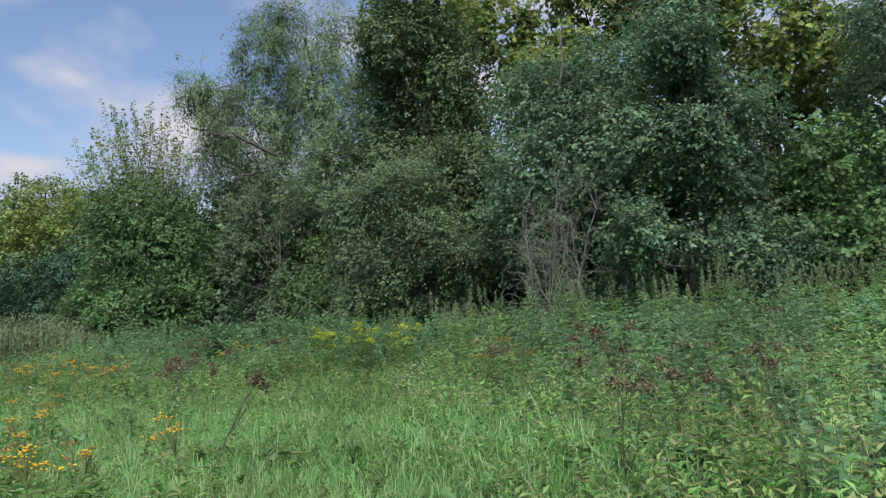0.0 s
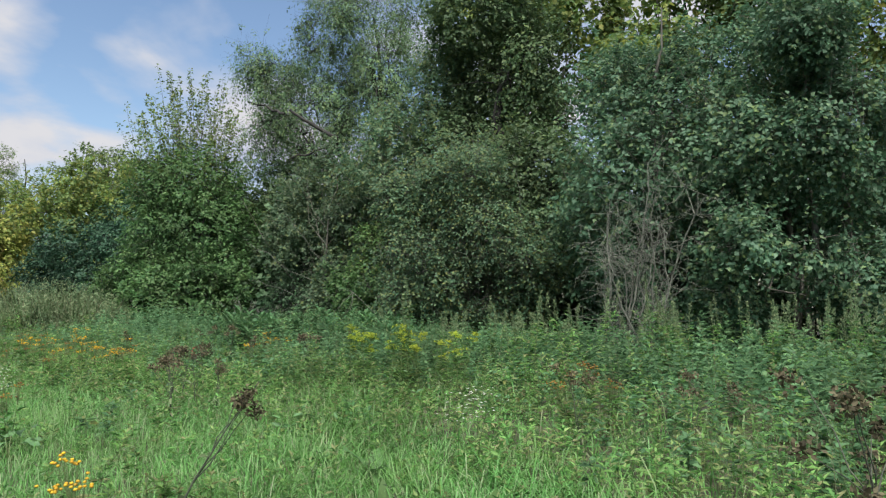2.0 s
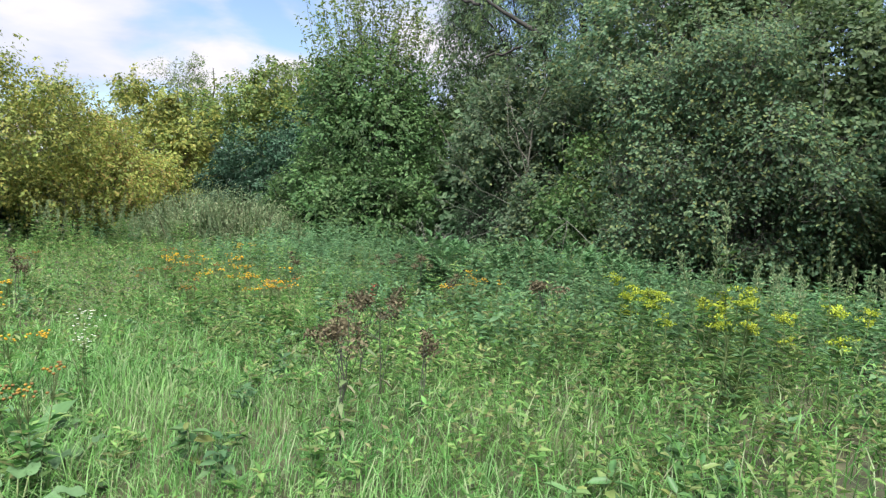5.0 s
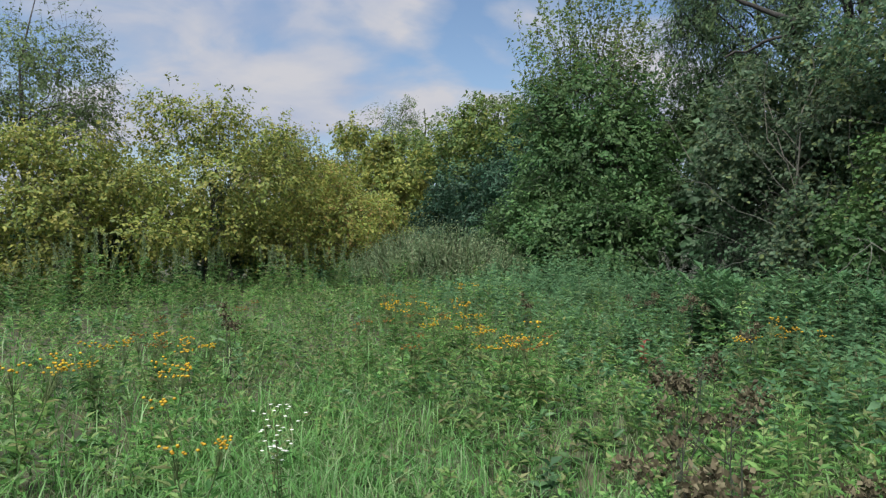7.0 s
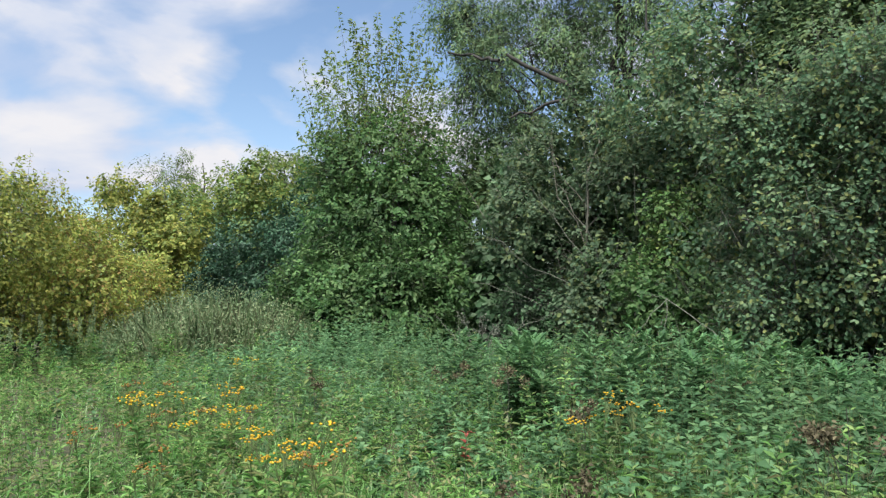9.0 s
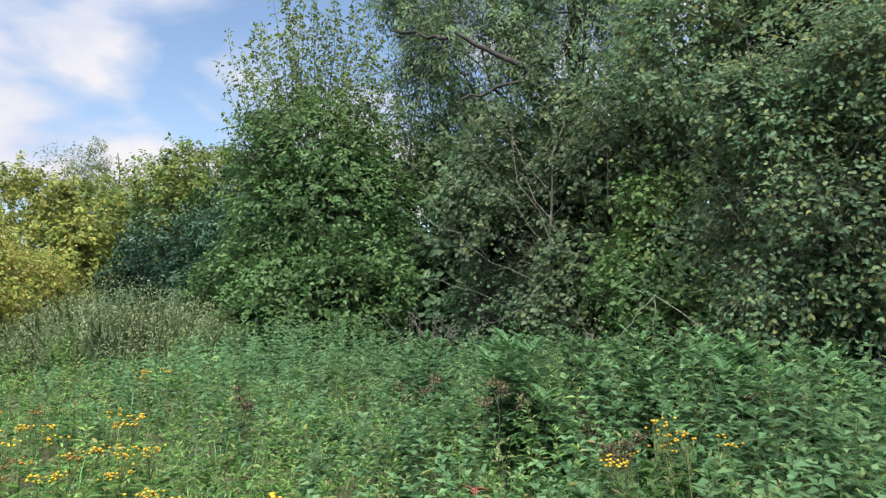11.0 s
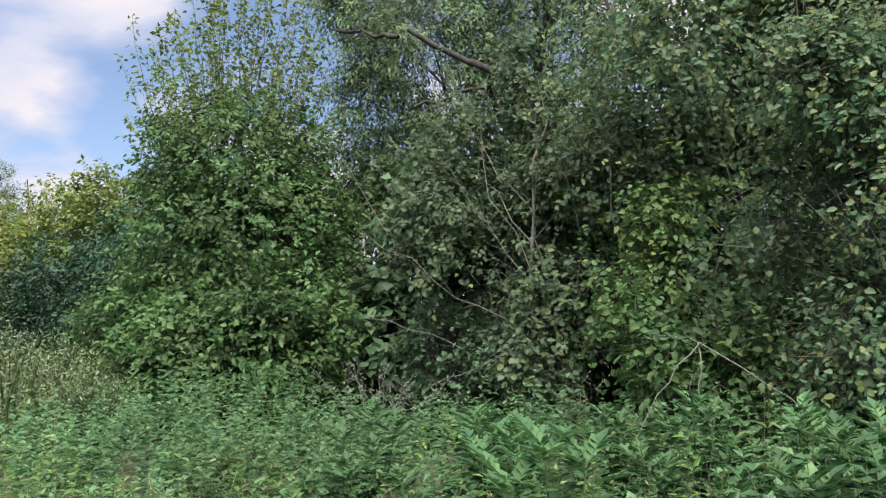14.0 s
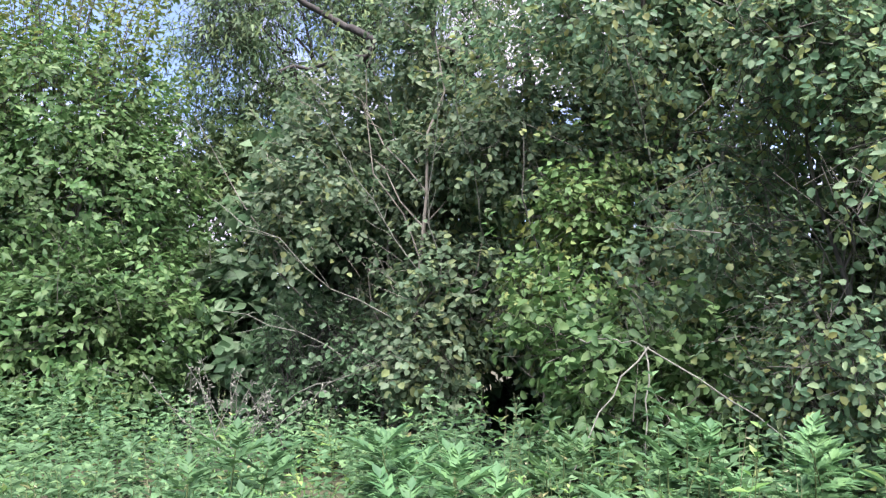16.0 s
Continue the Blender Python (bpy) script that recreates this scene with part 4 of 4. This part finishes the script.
def elder(seed, height=1.1, stems=3, large=1.0):
    rng = np.random.default_rng(seed)
    ob = thing("dwarf_elder_plant", "tall herb with deeply cut bright green leaves", "plant", "dwarf elders")
    for s in range(stems):
        st = Acc()
        top = np.array([*(rng.normal(size=2) * 0.16), height * rng.uniform(0.75, 1.05)])
        path = limb_path(rng, (*(rng.normal(size=2) * 0.08), 0), top, 7, 0.05)
        tube(st, path, 0.008 * np.linspace(1, 0.5, 7), 5)
        stalk = part("stem", st, M_STEM, ob)
        for k in range(20):
            u = 0.3 + 0.7 * (k / 19) ** 0.75
            f = min(u * 6, 5.999)
            a = path[int(f)] + (path[int(f) + 1] - path[int(f)]) * (f % 1)
            az = k * 2.4 + rng.normal() * 0.25
            L = large * 0.21 * (1.1 - 0.45 * u) * rng.uniform(0.8, 1.2)
            d = np.array([math.cos(az), math.sin(az), 0.15 + 1.0 * max(0, u - 0.78) / 0.22])
            d = d / np.linalg.norm(d)
            sd = np.array([-math.sin(az), math.cos(az), 0])
            acc = Acc()
            q = np.arange(1, 5)
            p = a + d * (L * (q - 0.4) / 5)[:, None] - np.array([0, 0, 1]) * (0.10 * L * (q / 4) ** 2)[:, None]
            tube(acc, np.vstack([a, p]), np.full(5, 0.0016), 3)
            for sg in (1, -1):
                leaves(acc, p, sd * sg * 0.6 + d * 0.85 + rng.normal(size=(4, 3)) * 0.08, np.array([0, 0, 1.0]) + rng.normal(size=(4, 3)) * 0.12, L * np.array([0.42, 0.56, 0.52, 0.42]) * rng.uniform(0.85, 1.15, 4), L * 0.24, bend=0.12)
            leaves(acc, p[-1:], d[None], np.array([[0, 0, 1.0]]), L * 0.55, L * 0.27, bend=0.2)
            part("leaf", acc, M_ELDER, ob)
    return ob


def mugwort(seed, height=1.15):
    rng = np.random.default_rng(seed)
    ob = thing("mugwort_plant", "upright mugwort with pale pointed seed spires", "plant", "mugworts")
    fol = Acc()
    for s in range(3):
        st, sp = Acc(), Acc()
        top = np.array([*(rng.normal(size=2) * 0.14), height * rng.uniform(0.7, 1.1)])
        path = limb_path(rng, (*(rng.normal(size=2) * 0.08), 0), top, 7, 0.04)
        tube(st, path, 0.006 * np.linspace(1, 0.3, 7), 4)
        n = 84
        u = rng.random(n) ** 0.8
        p = path[4] + (path[6] - path[4]) * u[:, None] * 1.05
        az = rng.uniform(0, 6.28, n)
        r = 0.07 * (1.05 - u)
        p = p + np.stack([np.cos(az) * r, np.sin(az) * r, 0.3 * r], -1) * rng.random((n, 1))
        leaves(sp, p, np.stack([np.cos(az), np.sin(az), 0 * az + 1.2], -1), rng.normal(size=(n, 3)), 0.034, 0.013)
        lance_leaves(fol, rng, path, 42, 0.11, 0.035, 0.1, 0.75, 0.3)
        stalk = part("stem", st, M_STEM, ob)
        tagged(part("spire", sp, M_SPIKE, stalk), kind="stuff")
    part("foliage", fol, M_HERB, ob)
    return ob


def spread_out(makers, places, seed, smin=0.85, smax=1.15):
    """Sets one of the plants at each place; the patterns themselves take the first places."""
    rng = np.random.default_rng(seed)
    places = [p for p in places if off_track(*p) > 0.5]
    for k, (x, y) in enumerate(places):
        ob = makers[k % len(makers)]
        size, turn = rng.uniform(smin, smax), rng.uniform(0, 360)
        if k < len(makers):
            continue
        put(ob, x, y, turn, size, rng.normal() * 4)
    for k, ob in enumerate(makers):
        x, y = places[k]
        ob.matrix_basis = pose(x, y, float(ground_z(x, y)), 0, 0, 40 * k)


YELLOW, SPENT = "tansy with flat clusters of small yellow flowers", "tansy gone over with orange brown flower heads"
tansies = [(-6.69, 12.2), (-6.52, 10.68), (-6.61, 8.44), (-7.84, 8.84), (-8.95, 8.88), (-9.04, 9.61), (-9.5, 12.84), (-11.88, 16.03), (-7.79, 11.77), (-7.45, 11.6), (-6.46, 11.06),
           (-7.21, 11.63), (-8.08, 8.12), (-4.32, 6.22), (-3.52, 6.49), (-2.75, 6.2), (-2.56, 4.31), (-9.06, 12.39), (-9.5, 13.1), (-8.81, 12.58), (-9.9, 12.6), (-6.08, 13.46), (-5.82, 13.58)]
spent = [(-8.97, 12.11), (-5.2, 7.67), (-2.7, 4.87), (-9.2, 11.6), (-9.37, 9.48), (-4.7, 6.5), (-10.3, 12.9), (-7.6, 12.6), (-8.2, 11.3), (-6.9, 11.4), (-10.9, 10.4), (-11.6, 11.6), (-4.0, 5.8), (-0.3, 9.7), (-0.15, 9.9), (-0.5, 9.85)]
spread_out([tansy(200 + k, M_TANSY, YELLOW, 3 + k) for k in range(4)], tansies, 1)
spread_out([tansy(210 + k, M_SPENT, SPENT, 4) for k in range(3)], spent, 2)
ob = tansy(219, M_TANSY, YELLOW, 3, 0.7)
ob.matrix_basis = pose(-2.02, 5.1, float(ground_z(-2.02, 5.1)))
golds = [(-3.3, 11.4), (-3.0, 12.1), (-2.75, 11.7), (-3.6, 11.8), (-2.4, 12.0), (-3.2, 12.6), (-2.7, 10.9), (-2.1, 11.4), (-3.7, 12.4)]
spread_out([goldenrod(220 + k) for k in range(3)], golds, 3)
stalks = [(-8.03, 15.08), (-6.53, 14.6), (-5.23, 15.29), (-7.1, 14.5), (-5.0, 9.2), (-4.75, 9.35), (-5.35, 9.9), (-5.25, 10.2), (-4.8, 9.8), (-4.3, 9.5), (-5.6, 9.4), (-4.49, 12.19), (2.02, 6.6), (-0.36, 9.23), (-4.46, 8.93),
          (0.6, 8.78), (-6.19, 13.51), (1.7, 8.4), (-7.4, 6.9), (-9.5, 14.6), (3.2, 11.0), (-5.5, 11.0), (-9.8, 10.4)]
ob = dead_dock(230, 1.0, 16, 0.04, "large dead branching stalk with rusty seed heads", 0.4, 1.1, 1)
ob.matrix_basis = pose(0.82, 5.15, 0.03)
spread_out([dead_dock(231, 0.85, 6), dead_dock(232, 0.75, 5), dead_dock(233, 0.9, 7)], stalks, 4, 0.92, 1.18)
ob = dead_dock(234, 1.3, 4, 0.0, "leaning dead stalk with dark clustered seed heads", 0.12, 1.6)
ob.matrix_basis = pose(-2.52, 5.96, 0.0, -14, 30, 10)
docks = [(-1.79, 7.73), (0.62, 4.7), (-5.31, 7.7), (-8.0, 12.4), (-8.25, 12.7), (-5.34, 8.68), (-4.9, 7.9), (-2.63, 12.0), (-0.9, 4.9), (-5.9, 8.0), (1.1, 5.2), (-6.6, 13.0), (0.0, 4.5), (-6.3, 7.6)]
spread_out([dock(240, 11, 0.46), dock(241, 8, 0.36), dock(242, 8, 0.32, upright=0.55)], docks, 5)
spread_out([dock(244, 12, 0.44, M_LIGHT, "upright dock with long pale green leaves", 0.95), dock(245, 10, 0.4, M_LIGHT, "upright dock with long pale green leaves", 0.9)], [(-1.25, 6.5), (-1.65, 6.85), (-0.85, 6.6), (-5.85, 9.7)], 19)


def burdock(seed, n=7, size=0.19):
    rng = np.random.default_rng(seed)
    ob = thing("burdock_plant", "low burdock with wide grey green wavy leaves", "plant", "burdocks")
    for k in range(n):
        st, acc = Acc(), Acc()
        az = k * 2.4 + rng.normal() * 0.3
        h = rng.uniform(0.05, 0.26)
        p = np.array([math.cos(az) * 0.12, math.sin(az) * 0.12, h])
        tube(st, np.array([[0, 0, -0.02], p * 0.55 + [0, 0, 0.03], p]), [0.006, 0.005, 0.004], 5)
        L = size * rng.uniform(0.7, 1.2)
        big_leaf(acc, p, az, L, L * rng.uniform(0.62, 0.8), rng.uniform(0.0, 0.5), rng.uniform(0.15, 0.5), 8)
        part("leaf_stalk", st, M_STEM, ob)
        part("leaf", acc, M_BURDOCK, ob)
    return ob


burdocks = [(-5.65, 7.41), (-5.02, 7.5), (-5.35, 7.95), (-6.18, 7.9), (-5.75, 7.75), (-6.5, 7.6), (1.2, 5.0), (1.5, 5.3), (-6.4, 8.4), (-7.0, 8.1), (2.0, 5.0), (0.9, 4.7)]
spread_out([burdock(246, 8, 0.19), burdock(247, 7, 0.15), burdock(248, 8, 0.13)], burdocks, 16)
blacks = [(-4.95, 8.1), (-5.6, 7.8), (1.55, 4.9), (-6.0, 8.35)]
spread_out([dock(243, 7, 0.3, M_BLACK, "withered dock with blackened curled leaves", 0.5)], blacks, 6)
elders = [(-6.06, 15.95), (-5.52, 15.67), (-7.19, 14.9), (-5.93, 16.5), (-5.41, 16.63), (-7.51, 15.49), (-7.74, 16.63), (-6.7, 16.2), (-4.9, 16.0), (-8.4, 16.2), (-6.3, 15.2), (-6.6, 17.2), (-5.0, 15.3), (-4.5, 16.5), (-7.2, 17.3), (-8.0, 17.4), (-4.3, 15.5), (-5.7, 17.4), (-8.9, 17.0), (-6.8, 14.7), (-4.9, 17.3)]
spread_out([elder(250, 1.1, 3, 1.2), elder(251, 1.0, 3, 1.2), elder(252, 1.15, 4, 1.2)], elders, 7, 0.8, 1.05)
spread_out([elder(253, 1.05, 3, 1.55), elder(254, 0.95, 2, 1.5)], [(-5.55, 17.1), (-7.8, 17.0), (-5.6, 17.7), (-8.1, 17.7), (-4.6, 16.9)], 17, 0.9, 1.1)
rng = np.random.default_rng(260)
spires = [(rng.uniform(-3.0, 7.5), rng.uniform(12.0, 15.0)) for _ in range(56)] + [(rng.uniform(-20.5, -15.5), rng.uniform(7, 19)) for _ in range(64)]
spread_out([mugwort(261, 1.38), mugwort(262, 1.2), mugwort(263, 1.5)], spires, 8, 0.78, 1.1)


def aster(seed, n=26, height=0.62, label="clump of small white asters", spreadv=0.05):
    rng = np.random.default_rng(seed)
    ob = thing("aster_plant", label, "flower", "asters")
    st, fol = Acc(), Acc()
    for s in range(5):
        path = limb_path(rng, (*(rng.normal(size=2) * 0.03), 0), (*(rng.normal(size=2) * spreadv), height * rng.uniform(0.8, 1.1)), 6, 0.05)
        tube(st, path, 0.004 * np.linspace(1, 0.5, 6), 4)
        lance_leaves(fol, rng, path, 16, 0.07, 0.014)
    for k in range(n):
        c = np.array([*(rng.normal(size=2) * spreadv), height * rng.uniform(0.72, 1.12)])
        fl = Acc()
        az = np.linspace(0, 6.28, 8, endpoint=False)
        leaves(fl, np.repeat(c[None], 8, 0), np.stack([np.cos(az), np.sin(az), 0 * az + 0.35], -1), np.array([[0, 0, 1.0]] * 8), 0.011, 0.0065)
        part("flower", fl, M_WHITE, ob)
    part("stem", st, M_STEM, ob)
    part("foliage", fol, M_HERB, ob)
    return ob


aster(270, 44).matrix_basis = pose(-6.43, 8.78, 0)
aster(271, 64, 0.64, "clump of small white asters in the grass", 0.13).matrix_basis = pose(-1.12, 8.05, 0)

# red leaved herb among the nettles
ob = thing("red_leaved_herb", "small herb with leaves turned bright red", "plant")
rng = np.random.default_rng(280)
st, fol = Acc(), Acc()
path = limb_path(rng, (0, 0, 0), (0.04, 0, 0.64), 6, 0.05)
tube(st, path, 0.004 * np.linspace(1, 0.5, 6), 4)
lance_leaves(fol, rng, path, 20, 0.065, 0.024, 0.65, 1.0, 0.3)
part("stem", st, M_STALK, ob); part("foliage", fol, M_RED, ob)
ob.matrix_basis = pose(-6.72, 12.55, 0)

# dead grey shrub at the foot of the thicket
ob = thing("dead_shrub", "bare grey dead shrub with tangled fine twigs", "dead shrub")
rng = np.random.default_rng(290)
tips = []
for s in range(11):
    acc = Acc()
    az = rng.uniform(0, 6.28)
    r = rng.uniform(0.2, 0.95)
    p = limb_path(rng, (*(rng.normal(size=2) * 0.12), -0.05), (math.cos(az) * r, math.sin(az) * r * 0.7, rng.uniform(1.8, 3.0)), 9, 0.22)
    tube(acc, p, 0.022 * np.linspace(1, 0.25, 9), 5)
    part("stem", acc, M_DEAD, ob)
    tips.append(p)
acc = Acc()
for p in tips:
    for _ in range(26):
        a = p[rng.integers(2, 9)]
        e = a + unit(rng.normal(size=3) + np.array([0, 0, 0.25])) * rng.uniform(0.25, 0.75)
        q = limb_path(rng, a, e, 4, 0.3)
        tube(acc, q, 0.006 * np.linspace(1, 0.3, 4), 3)
        for _ in range(3):
            b = q[rng.integers(1, 4)]
            tube(acc, limb_path(rng, b, b + unit(rng.normal(size=3)) * rng.uniform(0.12, 0.35), 3, 0.2), 0.0035 * np.linspace(1, 0.4, 3), 3)
tagged(part("twig_spray", acc, M_DEAD, ob), kind="stuff")
ob.matrix_basis = pose(0.15, 15.0, 0) @ Matrix.Scale(1.1, 4)

# pale branches bent over to the ground at the thicket edge
ob = thing("bent_branch", "pale bare branches arching down to the ground", "branch")
rng = np.random.default_rng(300)
for a, b, c in (((-6.42, 18.7, 1.45), (-5.75, 18.4, 1.05), (-5.25, 18.1, 0.45)), ((-6.42, 18.7, 1.45), (-6.85, 18.5, 1.1), (-7.1, 18.3, 0.4)), ((-6.42, 18.7, 1.46), (-6.45, 18.6, 1.0), (-6.55, 18.55, 0.35)), ((-6.9, 18.9, 1.5), (-6.6, 18.8, 1.53), (-6.42, 18.7, 1.45))):
    acc = Acc()
    a, b, c = (np.array(q) for q in (a, b, c))
    s = np.linspace(0, 1, 9)[:, None]
    tube(acc, a * (1 - s) ** 2 + 2 * b * s * (1 - s) + c * s * s + rng.normal(size=(9, 3)) * 0.012, 0.007 * np.linspace(1, 0.5, 9), 6)
    part("branch", acc, M_DEAD, ob)

# bare twigs reaching out of the thicket
rng = np.random.default_rng(305)
for x, y, z, dx, dz, L in ((-4.9, 19.3, 2.2, -1.0, 0.15, 1.3), (-4.4, 19.2, 2.4, -0.9, -0.1, 1.2), (-5.0, 19.0, 1.1, 1.0, 0.2, 1.1), (-9.3, 20.9, 1.4, -1, 0.25, 1.4), (-9.0, 20.9, 1.8, -1, 0.55, 1.5), (-9.6, 21.0, 1.1, 0.9, 0.2, 1.2),
                           (-4.2, 19.0, 1.5, -1.0, -0.25, 1.0), (-8.6, 20.8, 2.4, -0.5, 1.0, 1.5), (-8.2, 20.8, 2.2, 0.1, 1.0, 1.9), (-7.6, 21.0, 2.6, -0.15, 1.0, 1.8),
                           (-3.4, 19.2, 2.6, 0.1, 1.0, 2.4), (-4.0, 19.3, 2.9, -0.12, 1.0, 2.2), (-2.9, 18.9, 2.4, 0.05, 1.0, 2.6), (-4.9, 19.9, 3.0, -0.2, 1.0, 2.3), (-5.4, 20.2, 2.7, 0.12, 1.0, 2.5), (-2.4, 18.6, 2.2, -0.08, 1.0, 2.4), (-5.9, 20.4, 3.2, -0.25, 1.0, 2.0)):
    ob = thing("bare_branch", "thin bare grey branch sticking out of the thicket", "branch", "bare branches")
    acc = Acc()
    e = np.array([x, y, z]) + np.array([dx, -0.1, dz]) * L
    p = limb_path(rng, (x - dx * 0.5, y + 0.7, z - 0.35), e, 8, 0.16)
    tube(acc, p, 0.011 * np.linspace(1, 0.3, 8), 5)
    bough = part("branch", acc, M_DEAD, ob)
    for _ in range(7):
        a = p[rng.integers(2, 8)]
        acc = Acc()
        tube(acc, limb_path(rng, a, a + unit(rng.normal(size=3) * 0.7 + np.array([dx, 0, dz])) * rng.uniform(0.2, 0.55), 4, 0.25), 0.004 * np.linspace(1, 0.4, 4), 3)
        part("twig", acc, M_DEAD, bough)

# grey dead stalks below the young tree
ob = thing("dry_stalk_clump", "clump of grey broken dry stalks with drooping heads", "dead plant")
rng = np.random.default_rng(310)
for s in range(16):
    acc = Acc()
    p = limb_path(rng, (rng.normal() * 0.35, rng.normal() * 0.15, 0), (rng.normal() * 0.55 - 0.2, rng.normal() * 0.25, rng.uniform(0.9, 1.45)), 7, 0.14)
    tube(acc, p, 0.008 * np.linspace(1, 0.4, 7), 4)
    n = 26
    q = p[-1] + (p[-3] - p[-1]) * rng.random((n, 1)) + rng.normal(size=(n, 3)) * 0.02
    leaves(acc, q, rng.normal(size=(n, 3)) + [0, 0, -0.6], rng.normal(size=(n, 3)), 0.05, 0.014)
    part("stalk", acc, M_DEAD, ob)
ob.matrix_basis = pose(-10.1, 20.15, 0)

# dark leaning trunk inside the thicket
ob = thing("leaning_trunk", "dark leaning trunk deep in the thicket", "tree")
rng = np.random.default_rng(320)
acc = Acc()
tube(acc, limb_path(rng, (-6.3, 22.4, -0.1), (-7.5, 22.6, 7.8), 10, 0.09), 0.11 * np.linspace(1.1, 0.12, 10), 8)
part("trunk", acc, M_BARK_DARK, ob)
acc = Acc()
tube(acc, limb_path(rng, (-7.05, 22.5, 5.0), (-8.8, 22.2, 5.5), 6, 0.15), 0.05 * np.linspace(1, 0.4, 6), 6)
part("limb", acc, M_BARK_DARK, ob)

# mound of tall dry grass before the gap
rng = np.random.default_rng(330)
n = 1500
r, az = np.sqrt(rng.random(n)), rng.uniform(0, 6.28, n)
x, y = -17.2 + np.cos(az) * r * 2.6, 20.6 + np.sin(az) * r * 2.0
B = np.stack([x, y, 0 * x], -1)
h = (2.0 - 0.9 * r ** 2) * rng.uniform(0.5, 1.05, n)
acc, fol = Acc(), Acc()
leaves(acc, B, np.stack([rng.normal(size=n) * 0.28, rng.normal(size=n) * 0.28, 1 + 0 * x], -1), rng.normal(size=(n, 3)), h, 0.018, bend=0.1)
k = 30000
q = rng.integers(0, n, k)
leaves(fol, B[q] + np.stack([rng.normal(size=k) * 0.2, rng.normal(size=k) * 0.2, h[q] * rng.uniform(0.35, 1, k)], -1), rng.normal(size=(k, 3)) + [0, 0, 0.3], rng.normal(size=(k, 3)), 0.075, 0.026)
ob = tagged(part("tall_grass_mound", acc, M_DRYGRASS), "mound of tall brownish grass with seed plumes", "grass", kind="stuff")
tagged(part("seed_plumes", fol, M_SPIKE, ob), kind="stuff")
